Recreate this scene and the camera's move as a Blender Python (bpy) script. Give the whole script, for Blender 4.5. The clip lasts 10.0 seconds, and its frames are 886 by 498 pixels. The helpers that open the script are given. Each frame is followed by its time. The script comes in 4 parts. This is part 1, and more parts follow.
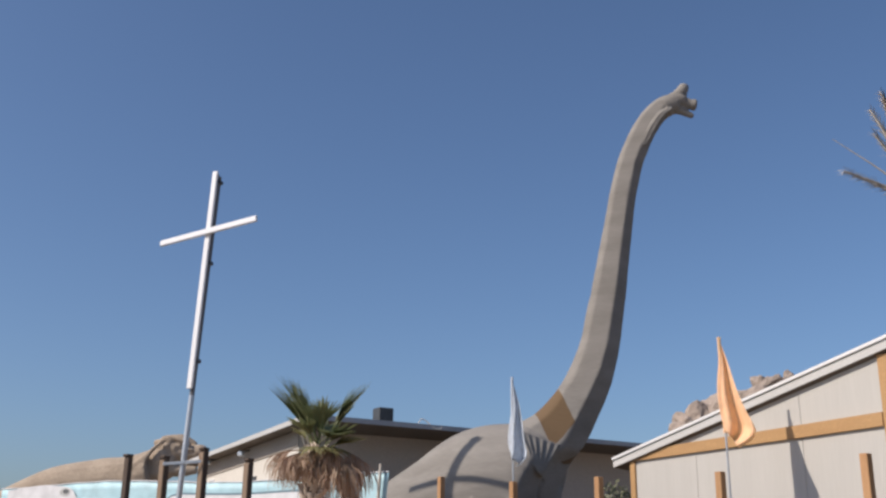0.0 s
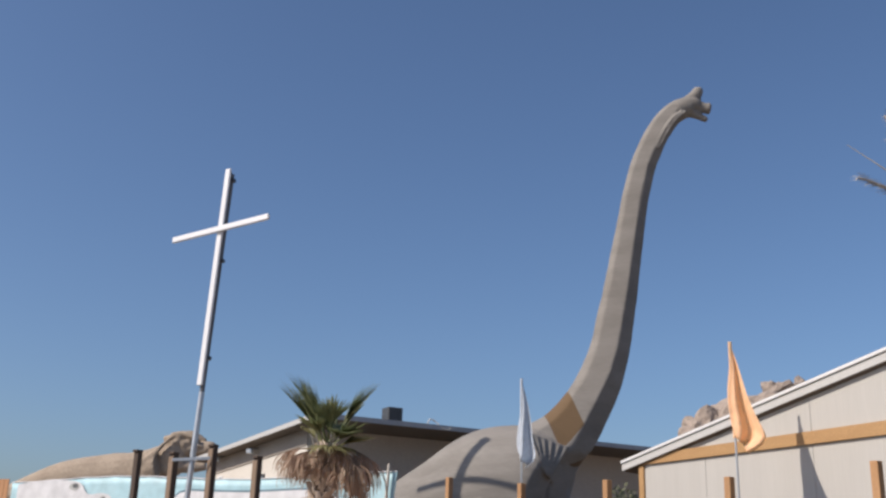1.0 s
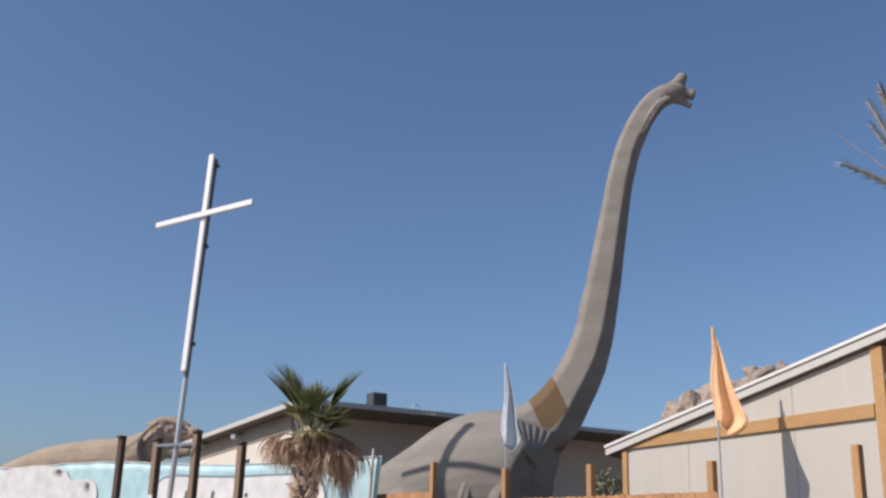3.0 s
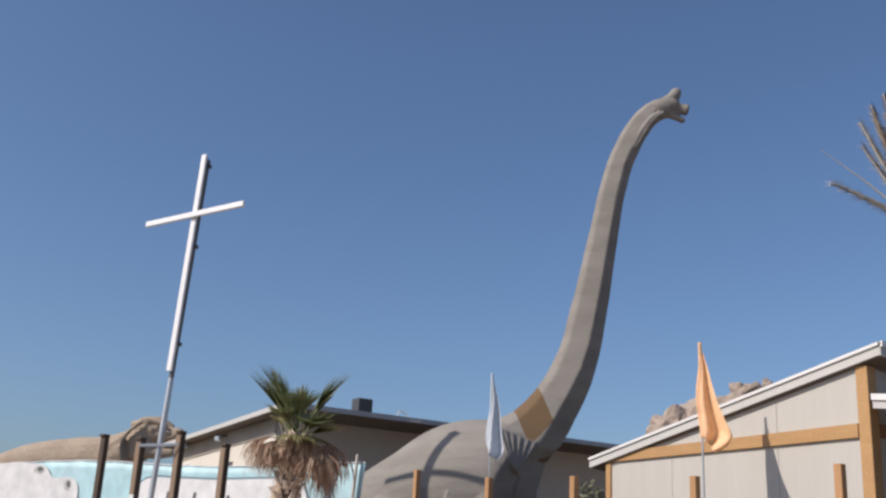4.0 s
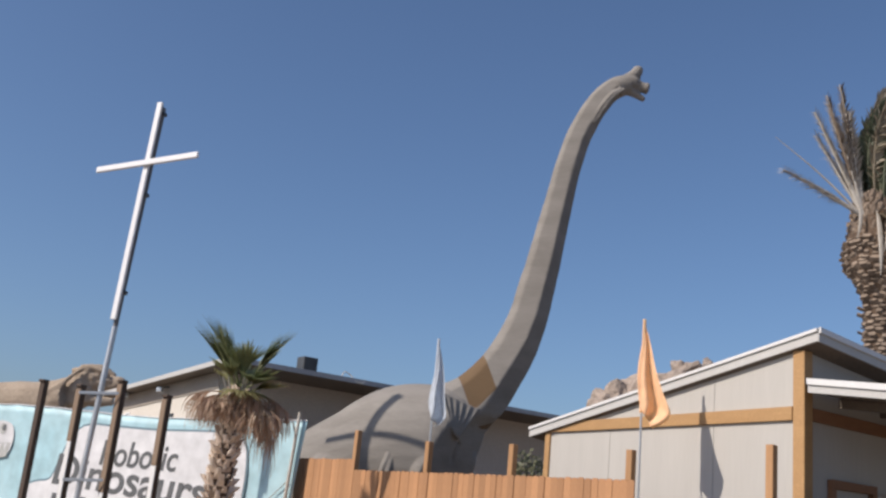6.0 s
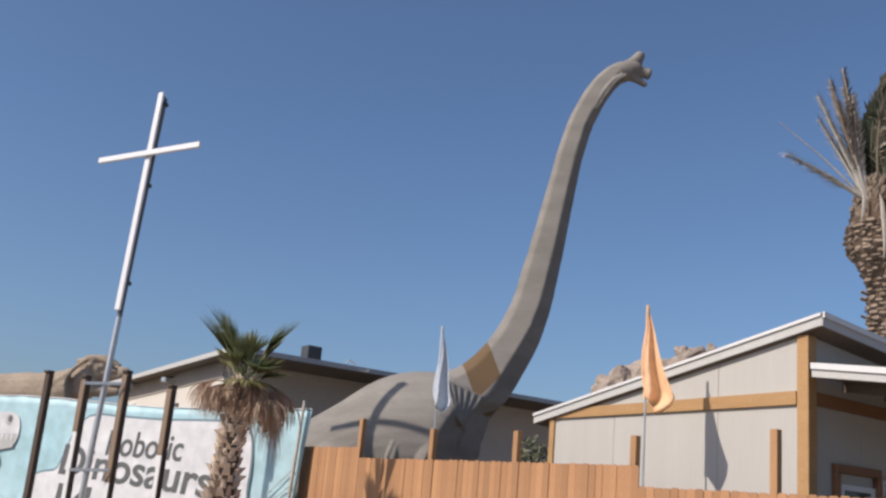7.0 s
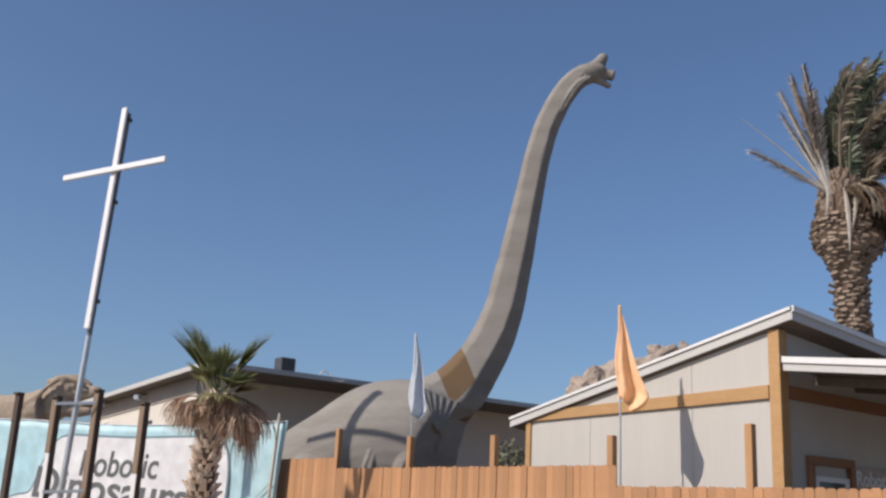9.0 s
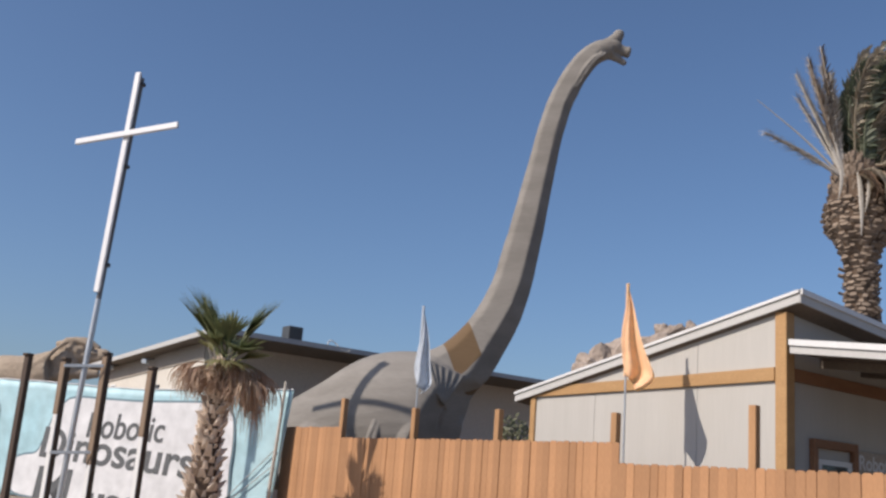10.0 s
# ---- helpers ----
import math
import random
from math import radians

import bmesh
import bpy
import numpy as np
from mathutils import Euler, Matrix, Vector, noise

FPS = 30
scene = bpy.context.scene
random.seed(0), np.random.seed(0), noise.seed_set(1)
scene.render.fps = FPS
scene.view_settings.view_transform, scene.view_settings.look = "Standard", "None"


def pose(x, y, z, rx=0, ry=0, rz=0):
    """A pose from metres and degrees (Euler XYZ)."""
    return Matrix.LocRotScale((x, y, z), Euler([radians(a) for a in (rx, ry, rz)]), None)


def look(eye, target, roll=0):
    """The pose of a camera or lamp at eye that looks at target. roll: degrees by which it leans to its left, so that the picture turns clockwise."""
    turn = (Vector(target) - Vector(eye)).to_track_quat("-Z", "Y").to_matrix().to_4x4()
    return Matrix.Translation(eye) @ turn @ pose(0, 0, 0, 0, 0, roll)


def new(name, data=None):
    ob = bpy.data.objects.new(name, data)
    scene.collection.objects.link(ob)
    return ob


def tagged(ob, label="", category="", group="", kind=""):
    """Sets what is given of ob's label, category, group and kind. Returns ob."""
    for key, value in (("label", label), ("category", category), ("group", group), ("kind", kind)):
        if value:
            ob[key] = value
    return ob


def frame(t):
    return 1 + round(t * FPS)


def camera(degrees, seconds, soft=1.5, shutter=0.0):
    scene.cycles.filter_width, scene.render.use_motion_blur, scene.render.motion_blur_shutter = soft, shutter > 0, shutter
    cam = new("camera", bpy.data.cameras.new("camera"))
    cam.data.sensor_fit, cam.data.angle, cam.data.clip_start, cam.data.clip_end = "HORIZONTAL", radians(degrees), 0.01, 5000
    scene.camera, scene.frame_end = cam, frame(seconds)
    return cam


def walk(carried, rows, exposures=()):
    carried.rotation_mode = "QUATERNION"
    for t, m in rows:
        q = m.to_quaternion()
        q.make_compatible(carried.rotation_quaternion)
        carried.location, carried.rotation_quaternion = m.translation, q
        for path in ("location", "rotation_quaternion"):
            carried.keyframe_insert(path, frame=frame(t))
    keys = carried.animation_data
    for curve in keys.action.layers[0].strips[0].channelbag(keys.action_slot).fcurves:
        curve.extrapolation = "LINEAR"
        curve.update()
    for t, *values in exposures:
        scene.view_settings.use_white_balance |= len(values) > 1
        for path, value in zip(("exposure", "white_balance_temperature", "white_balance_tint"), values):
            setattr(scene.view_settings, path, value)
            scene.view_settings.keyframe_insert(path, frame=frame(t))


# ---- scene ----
cam = camera(47.5, 10.0, soft=2.55)
PATH = [
    (0.0, pose(0, 0, 1.5, 107.39, -0.82, -1.35)),
    (0.5, pose(0, 0, 1.5, 107.25, -0.73, -1.11)),
    (1.0, pose(0, 0, 1.5, 107.41, -1.77, -0.97)),
    (1.5, pose(0, 0, 1.5, 107.21, -2.30, -1.01)),
    (2.0, pose(0, 0, 1.5, 107.04, -2.07, -1.32)),
    (2.5, pose(0, 0, 1.5, 106.84, -1.72, -2.11)),
    (2.7, pose(0, 0, 1.5, 106.61, -1.31, -1.95)),
    (3.8, pose(0, 0, 1.5, 106.82, -3.05, -1.97)),
    (4.0, pose(0, 0, 1.5, 107.09, -3.00, -2.85)),
    (4.5, pose(0, 0, 1.5, 107.99, -3.37, -4.55)),
    (4.7, pose(0, 0, 1.5, 107.58, -3.34, -4.82)),
    (5.0, pose(0, 0, 1.5, 107.40, -5.64, -4.58)),
    (5.2, pose(0, 0, 1.5, 106.90, -7.70, -8.72)),
    (5.3, pose(0, 0, 1.5, 107.34, -7.65, -8.52)),
    (5.5, pose(0, 0, 1.5, 106.72, -7.05, -10.29)),
    (5.7, pose(0, 0, 1.5, 105.65, -6.19, -6.92)),
    (6.8, pose(0, 0, 1.5, 104.94, -4.16, -6.64)),
    (7.0, pose(0, 0, 1.5, 104.62, -4.99, -6.06)),
    (7.2, pose(0, 0, 1.5, 105.06, -5.10, -6.56)),
    (7.5, pose(0, 0, 1.5, 105.19, -4.32, -5.14)),
    (8.0, pose(0, 0, 1.5, 105.36, -2.53, -5.30)),
    (8.5, pose(0, 0, 1.5, 105.49, -2.73, -6.24)),
    (9.0, pose(0, 0, 1.5, 105.07, -2.73, -7.19)),
    (9.5, pose(0, 0, 1.5, 104.20, -3.39, -7.83)),
    (9.7, pose(0, 0, 1.5, 103.90, -3.62, -7.89)),
    (10.0, pose(0, 0, 1.5, 103.54, -4.38, -7.05)),
]
walk(cam, PATH, [(0.0, -0.13, 6530, 11.5), (10.0, -0.13, 6530, 11.5)])

# ---- daylight ----
SUN_YAW, SUN_UP = 112.0, 40.0      # degrees; yaw counts left from straight ahead
world = bpy.data.worlds.new("sky")
scene.world = world
world.use_nodes = True
wn = world.node_tree
sky = wn.nodes.new("ShaderNodeTexSky")
sky.sky_type = "NISHITA"
sky.sun_disc = False
sky.sun_elevation = radians(SUN_UP)
sky.sun_rotation = radians(-SUN_YAW)
sky.altitude = 500
sky.air_density = 1.0
sky.dust_density = 2.7
sky.ozone_density = 6.0
wn.links.new(sky.outputs[0], wn.nodes["Background"].inputs[0])
wn.nodes["Background"].inputs[1].default_value = 0.128
sun_dir = Vector((-math.sin(radians(SUN_YAW)) * math.cos(radians(SUN_UP)),
                  math.cos(radians(SUN_YAW)) * math.cos(radians(SUN_UP)), math.sin(radians(SUN_UP))))
sun = new("sun", bpy.data.lights.new("sun", "SUN"))
sun.data.energy = 5.0
sun.data.angle = radians(0.55)
sun.data.color = (1.0, 0.905, 0.80)
sun.matrix_world = look(sun_dir * 60, (0, 0, 0))


# ---- materials ----
def mat(name, base, second=None, rough=0.8, scale=3.0, fine=40.0, bump=0.15, metal=0.0, stretch=(1, 1, 1),
        mix=0.5, spread=0.06, dist=0.01, shine=0.5, grit=0.13):
    """Two tones at two scales, with fine relief; each piece differs a little."""
    m = bpy.data.materials.new(name)
    m.use_nodes = True
    nt = m.node_tree
    b = nt.nodes["Principled BSDF"]
    b.inputs["Roughness"].default_value = rough
    b.inputs["Metallic"].default_value = metal
    b.inputs["Specular IOR Level"].default_value = shine
    second = second or tuple(c * 0.7 for c in base)
    co = nt.nodes.new("ShaderNodeTexCoord")
    mp = nt.nodes.new("ShaderNodeMapping")
    mp.inputs["Scale"].default_value = stretch
    nt.links.new(co.outputs["Object"], mp.inputs[0])
    big = nt.nodes.new("ShaderNodeTexNoise")
    big.inputs["Scale"].default_value = scale
    big.inputs["Detail"].default_value = 6
    sml = nt.nodes.new("ShaderNodeTexNoise")
    sml.inputs["Scale"].default_value = fine
    sml.inputs["Detail"].default_value = 4
    for n in (big, sml):
        nt.links.new(mp.outputs[0], n.inputs["Vector"])
    ramp = nt.nodes.new("ShaderNodeMapRange")
    ramp.inputs[1].default_value, ramp.inputs[2].default_value = 0.35, 0.68
    ramp.inputs[4].default_value = mix
    nt.links.new(big.outputs[0], ramp.inputs[0])
    mx = nt.nodes.new("ShaderNodeMix")
    mx.data_type = "RGBA"
    mx.inputs[6].default_value = (*base, 1)
    mx.inputs[7].default_value = (*second, 1)
    nt.links.new(ramp.outputs[0], mx.inputs[0])
    info = nt.nodes.new("ShaderNodeObjectInfo")
    add = nt.nodes.new("ShaderNodeMath")
    add.operation = "MULTIPLY_ADD"
    add.inputs[1].default_value, add.inputs[2].default_value = 2 * spread, 1 - spread
    nt.links.new(info.outputs["Random"], add.inputs[0])
    grain = nt.nodes.new("ShaderNodeMapRange")
    grain.inputs[3].default_value, grain.inputs[4].default_value = 1 - grit, 1 + grit
    grain.inputs[1].default_value, grain.inputs[2].default_value = 0.3, 0.7
    nt.links.new(sml.outputs[0], grain.inputs[0])
    mul = nt.nodes.new("ShaderNodeMath")
    mul.operation = "MULTIPLY"
    nt.links.new(add.outputs[0], mul.inputs[0])
    nt.links.new(grain.outputs[0], mul.inputs[1])
    sc = nt.nodes.new("ShaderNodeVectorMath")
    sc.operation = "SCALE"
    nt.links.new(mx.outputs[2], sc.inputs[0])
    nt.links.new(mul.outputs[0], sc.inputs["Scale"])
    nt.links.new(sc.outputs[0], b.inputs["Base Color"])
    bp = nt.nodes.new("ShaderNodeBump")
    bp.inputs["Strength"].default_value = bump
    bp.inputs["Distance"].default_value = dist
    nt.links.new(sml.outputs[0], bp.inputs["Height"])
    nt.links.new(bp.outputs[0], b.inputs["Normal"])
    return m


def leafy(name, base, second, through_light=0.3):
    m = mat(name, base, second, rough=0.6, scale=2.0, fine=12.0, bump=0.05, mix=0.9)
    nt = m.node_tree
    b = nt.nodes["Principled BSDF"]
    out = nt.nodes["Material Output"]
    tr = nt.nodes.new("ShaderNodeBsdfTranslucent")
    tr.inputs[0].default_value = (*[min(1, c * 1.6) for c in base], 1)
    ms = nt.nodes.new("ShaderNodeMixShader")
    ms.inputs[0].default_value = through_light
    nt.links.new(b.outputs[0], ms.inputs[1])
    nt.links.new(tr.outputs[0], ms.inputs[2])
    nt.links.new(ms.outputs[0], out.inputs[0])
    return m


M_DIRT = mat("sandy dirt", (0.25, 0.20, 0.15), (0.16, 0.125, 0.09), 0.95, 0.4, 8, 0.4)
M_BOARD = mat("stained cedar", (0.384, 0.203, 0.098), (0.292, 0.140, 0.063), 0.75, 2.5, 30, 0.3, stretch=(3, 3, 0.4), spread=0.2)
M_POST = mat("honey stained post", (0.392, 0.221, 0.104), (0.301, 0.154, 0.067), 0.7, 3, 30, 0.25, stretch=(6, 6, 0.6), spread=0.08)
M_TRIM = mat("honey stained trim", (0.401, 0.238, 0.104), (0.317, 0.175, 0.071), 0.7, 2, 25, 0.2, stretch=(1, 1, 3), spread=0.05)
M_SIDING = mat("warm white siding", (0.438, 0.422, 0.392), (0.409, 0.392, 0.363), 0.85, 0.9, 14, 0.12, stretch=(4, 4, 0.15), spread=0.015, grit=0.035, mix=0.6)
M_WHITE = mat("white paint", (0.651, 0.651, 0.643), (0.584, 0.584, 0.576), 0.5, 3, 30, 0.08, spread=0.02, grit=0.04)
M_SIGNWHITE = mat("gloss white board", (0.735, 0.743, 0.751), (0.685, 0.693, 0.710), 0.4, 3, 30, 0.04, spread=0.02, grit=0.02)
# shaded copy of the stained trim, darker and redder, for the shop's front
M_TRIMSHADE = mat("red brown trim darkened for shade", (0.251, 0.121, 0.058), (0.167, 0.075, 0.038), 0.7, 2, 25, 0.2, stretch=(1, 1, 3), spread=0.05)
# hall stucco in two tones, darkened for shaded walls, paler where sun falls
M_WALL_SHADED = mat("beige stucco darkened for shade", (0.54, 0.47, 0.41), (0.47, 0.405, 0.35), 0.92, 0.5, 30, 0.3, spread=0.01)
M_WALL_LIT = mat("beige stucco paled for sun", (0.6, 0.56, 0.5), (0.52, 0.485, 0.43), 0.92, 0.7, 30, 0.3, spread=0.01)
M_FASCIA = mat("pale fascia", (0.476, 0.468, 0.451), (0.417, 0.409, 0.392), 0.6, 1.2, 20, 0.1, grit=0.05)
M_ROOFMETAL = mat("grey roof sheet", (0.351, 0.359, 0.376), (0.284, 0.292, 0.309), 0.5, 1, 20, 0.1)
M_SOFFIT = mat("brown soffit", (0.167, 0.138, 0.113), (0.117, 0.096, 0.075), 0.9, 1, 20, 0.1)
# one brown for the sign board and for shade laid under the hall's eave
M_SIGN_EAVESHADE = mat("brown for sign board and eave shade", (0.36, 0.315, 0.27), (0.29, 0.25, 0.215), 0.9, 1, 20, 0.1)
M_DARKMETAL = mat("dark metal box", (0.06, 0.065, 0.07), (0.035, 0.04, 0.045), 0.5, 2, 30, 0.1)
# shaded copy of the steel, for the pole behind the cross boards
M_STEELSHADE = mat("steel darkened for shade", (0.15, 0.155, 0.165), (0.10, 0.105, 0.11), 0.6, 3, 40, 0.1)
M_STEEL = mat("galvanised steel", (0.50, 0.52, 0.54), (0.38, 0.40, 0.42), 0.38, 4, 50, 0.06, metal=0.75)
# post brown twice: deepened for the shaded faces, lightened for the sunlit one
M_POSTSHADE = mat("dark post brown deepened for shade", (0.075, 0.05, 0.036), (0.04, 0.028, 0.021), 0.8, 4, 40, 0.3, stretch=(5, 5, 0.7))
M_POSTLIT = mat("post brown lightened for sun", (0.23, 0.165, 0.115), (0.16, 0.11, 0.075), 0.85, 4, 40, 0.3, stretch=(5, 5, 0.7))
M_BANNER = mat("sky blue vinyl", (0.33, 0.52, 0.575), (0.42, 0.58, 0.62), 0.55, 0.6, 3, 0.06, mix=0.7)
M_BANNERWHITE = mat("white vinyl print", (0.62, 0.62, 0.63), (0.57, 0.58, 0.6), 0.55, 0.6, 3, 0.03, mix=0.4)
M_INK = mat("charcoal print", (0.085, 0.09, 0.095), (0.13, 0.135, 0.14), 0.6, 6, 30, 0.02)
M_INKBLUE = mat("blue grey print", (0.142, 0.217, 0.259), (0.109, 0.167, 0.209), 0.6, 6, 30, 0.02)
M_INKGREY = mat("soft grey print", (0.376, 0.384, 0.367), (0.501, 0.501, 0.484), 0.6, 3, 20, 0.02)
M_BARK = mat("palm boot bark", (0.68, 0.565, 0.46), (0.39, 0.305, 0.23), 0.9, 6, 30, 0.5, spread=0.2)
M_BOOT = mat("weathered date boot", (0.265, 0.205, 0.155), (0.1, 0.072, 0.052), 0.92, 3.5, 25, 0.5, mix=0.85)
# bark darkened for the shade in trunk gaps and below the date crown
M_BARKSHADE = mat("dark bark deepened for shade", (0.109, 0.071, 0.046), (0.050, 0.033, 0.023), 0.92, 4, 25, 0.5)
M_STALK = mat("dry bleached stalk", (0.468, 0.434, 0.384), (0.301, 0.267, 0.225), 0.85, 4, 30, 0.3)
M_GREEN = leafy("green palm leaf", (0.15, 0.18, 0.085), (0.29, 0.29, 0.15))
M_YELLOW = leafy("yellowing palm leaf", (0.3, 0.28, 0.13), (0.19, 0.185, 0.08))
M_DRY = leafy("dry palm leaf", (0.41, 0.285, 0.2), (0.24, 0.155, 0.11), 0.25)
M_TANLEAF = leafy("pale dead palm leaf", (0.384, 0.288, 0.205), (0.217, 0.150, 0.100), 0.2)
M_GREYGREEN = leafy("grey green date leaf", (0.095, 0.12, 0.075), (0.21, 0.22, 0.155), 0.25)
M_STRAW = leafy("straw date leaf", (0.351, 0.301, 0.225), (0.217, 0.175, 0.125), 0.25)
M_SHRUB = leafy("dull shrub leaf", (0.109, 0.117, 0.063), (0.209, 0.200, 0.125), 0.25)
M_ORANGE = leafy("orange flag cloth", (0.93, 0.6, 0.4), (0.9, 0.53, 0.34), 0.42)
M_FLAGWHITE = leafy("pale blue white flag cloth", (0.551, 0.593, 0.651), (0.484, 0.534, 0.601), 0.3)
M_TAN = mat("tan statue skin", (0.367, 0.296, 0.225), (0.242, 0.188, 0.138), 0.9, 1.0, 8, 0.5, dist=0.05)
M_ROCK = mat("desert rock", (0.33, 0.27, 0.225), (0.22, 0.18, 0.15), 0.95, 0.25, 2, 0.8, dist=0.3)
M_GLASS = mat("dark window glass", (0.03, 0.035, 0.04), (0.04, 0.045, 0.05), 0.08, 2, 10, 0.0)

ORIGIN = {}


# ---- building helpers ----
def thing(name, at, label, category, group="", kind=""):
    """An Empty at a thing's base."""
    e = new(name)
    e.location = at
    ORIGIN[e.name] = Vector(at)
    return tagged(e, label, category, group, kind)


def part(name, bm, material, parent=None, label="", smooth=False):
    """Links a bmesh, built in world places, as one mesh object under a thing or part."""
    me = bpy.data.meshes.new(name)
    org = ORIGIN[parent.name] if parent else Vector((0, 0, 0))
    bmesh.ops.translate(bm, verts=bm.verts, vec=-org)
    bm.to_mesh(me)
    bm.free()
    for mm in (material if isinstance(material, (list, tuple)) else [material]):
        me.materials.append(mm)
    if smooth:
        me.shade_smooth()
    ob = new(name, me)
    if parent:
        ob.parent = parent
    ORIGIN[ob.name] = org
    return tagged(ob, label)


def way(yaw):
    """The level direction so many degrees left of straight ahead."""
    return Vector((-math.sin(radians(yaw)), math.cos(radians(yaw)), 0))


def box(bm, mid, size, yaw=0.0, bevel=0.006, tilt=None):
    m = Matrix.Translation(mid) @ Matrix.Rotation(radians(yaw), 4, "Z")
    if tilt:
        m = m @ tilt
    made = bmesh.ops.create_cube(bm, size=1, matrix=m @ Matrix.Diagonal((*size, 1)))["verts"]
    if bevel:
        edges = list({e for v in made for e in v.link_edges})
        bmesh.ops.bevel(bm, geom=edges, offset=bevel, segments=1, affect="EDGES")
    return bm


def slab(bm, corners, depth):
    """A flat plate: corners counter-clockwise from above, and its thickness downwards."""
    top = [bm.verts.new(c) for c in corners]
    low = [bm.verts.new(Vector(c) - Vector((0, 0, depth))) for c in corners]
    bm.faces.new(top)
    bm.faces.new(low[::-1])
    n = len(top)
    for i in range(n):
        bm.faces.new((top[i], low[i], low[(i + 1) % n], top[(i + 1) % n]))
    return bm


def upright(bm, foot, thick, side):
    """A vertical wall piece: outline points in order, pushed by thick along side."""
    a = [bm.verts.new(p) for p in foot]
    b = [bm.verts.new(Vector(p) + side * thick) for p in foot]
    bm.faces.new(a)
    bm.faces.new(b[::-1])
    n = len(a)
    for i in range(n):
        bm.faces.new((a[i], b[i], b[(i + 1) % n], a[(i + 1) % n]))
    bmesh.ops.recalc_face_normals(bm, faces=bm.faces)
    return bm


def smooth_line(points, steps):
    """Catmull-Rom through rows of numbers."""
    pts = [np.array(p, float) for p in points]
    pts = [2 * pts[0] - pts[1]] + pts + [2 * pts[-1] - pts[-2]]
    out = []
    for i in range(1, len(pts) - 2):
        p0, p1, p2, p3 = pts[i - 1:i + 3]
        for k in range(steps):
            t = k / steps
            out.append(0.5 * (2 * p1 + (p2 - p0) * t + (2 * p0 - 5 * p1 + 4 * p2 - p3) * t * t + (3 * p1 - p0 - 3 * p2 + p3) * t ** 3))
    out.append(pts[-2])
    return out


def tube(bm, rows, sides=16, steps=5, ripple=0.0, flat=1.0):
    """A closed tube through rows of x, y, z, radius. flat: its depth against its width."""
    line = smooth_line(rows, steps)
    rings = []
    side = None
    for i, p in enumerate(line):
        t = Vector((line[min(i + 1, len(line) - 1)] - line[max(i - 1, 0)])[:3]).normalized()
        side = (Vector((0, 1, 0)) if side is None else side)
        side = (side - t * side.dot(t))
        side = side.normalized() if side.length > 1e-3 else t.orthogonal().normalized()
        up = t.cross(side)
        ring = []
        for k in range(sides):
            a = 2 * math.pi * k / sides
            r = p[3] * (1 + ripple * noise.noise(Vector((i * 0.35, math.cos(a) * 2, math.sin(a) * 2))))
            ring.append(bm.verts.new(Vector(p[:3]) + side * (math.cos(a) * r * flat) + up * (math.sin(a) * r)))
        rings.append(ring)
    for a, b in zip(rings, rings[1:]):
        for k in range(sides):
            bm.faces.new((a[k], a[(k + 1) % sides], b[(k + 1) % sides], b[k]))
    bm.faces.new(rings[0][::-1])
    bm.faces.new(rings[-1])
    return bm


def blob(bm, mid, size, rot=(0, 0, 0), rough=0.0, detail=3, seed=0.0, freq=1.5):
    m = pose(*mid, *rot)
    made = bmesh.ops.create_icosphere(bm, subdivisions=detail, radius=1)["verts"]
    for v in made:
        k = 1 + rough * noise.noise(v.co * freq + Vector((seed, seed * 1.7, -seed)))
        v.co = m @ Vector((v.co.x * size[0] * k, v.co.y * size[1] * k, v.co.z * size[2] * k))
    return bm


def rod(bm, a, b, r, sides=10, r2=None):
    a, b = Vector(a), Vector(b)
    q = (b - a).to_track_quat("Z", "Y").to_matrix().to_4x4()
    bmesh.ops.create_cone(bm, cap_ends=True, segments=sides, radius1=r, radius2=r if r2 is None else r2, depth=(b - a).length,
                          matrix=Matrix.Translation((a + b) / 2) @ q)
    return bm


def farther(thing_ob, k):
    """Sets a thing k times as far from the camera's stand and k times as large."""
    stand = Vector((0, 0, 1.5))
    thing_ob.location = stand + (Vector(thing_ob.location) - stand) * k
    thing_ob.scale = (k, k, k)


def ground_at(y):
    return 0.05 * min(max(y - 6, 0), 12)


# ---- ground ----
bm = bmesh.new()
lines = [-3000, -400, -60, -10, 6, 9, 12, 15, 18, 21, 23, 40, 120, 600, 3000]
cols = [-3000, -400, -60, -20, -8, 0, 8, 20, 60, 400, 3000]
grid = [[bm.verts.new((x, y, ground_at(y))) for x in cols] for y in lines]
for i in range(len(lines) - 1):
    for j in range(len(cols) - 1):
        bm.faces.new((grid[i][j], grid[i][j + 1], grid[i + 1][j + 1], grid[i + 1][j]))
tagged(part("ground", bm, M_DIRT, None, "pale sandy desert ground rising gently to the fence"), category="ground", kind="structure")

# ---- right building ----
RB = Vector((6.31, 13.60, 0))                  # near corner
A28, A62 = way(28), way(-62)                   # away along the sunny wall; along the shaded front
gz = 0.35
house = thing("gift_shop", (RB.x, RB.y, gz), "low white shop with honey wood trim and a sloped roof", "building")


def roof_z(along, across=0.0):
    return 4.58 - 0.197 * (along + 0.4) - 0.10 * across


def rb(along, across, z):
    return RB + A28 * along + A62 * across + Vector((0, 0, z))


LEN, WID = 5.30, 8.0
panels = [(5.30, 3.72), (3.72, 1.47), (1.47, 0.0)]
for a, b in panels:
    bm = upright(bmesh.new(), [rb(a - 0.004, 0.02, gz), rb(b + 0.004, 0.02, gz), rb(b + 0.004, 0.02, roof_z(b) - 0.16), rb(a - 0.004, 0.02, roof_z(a) - 0.16)], 0.1, A62)
    part("panel", bm, M_SIDING, house)
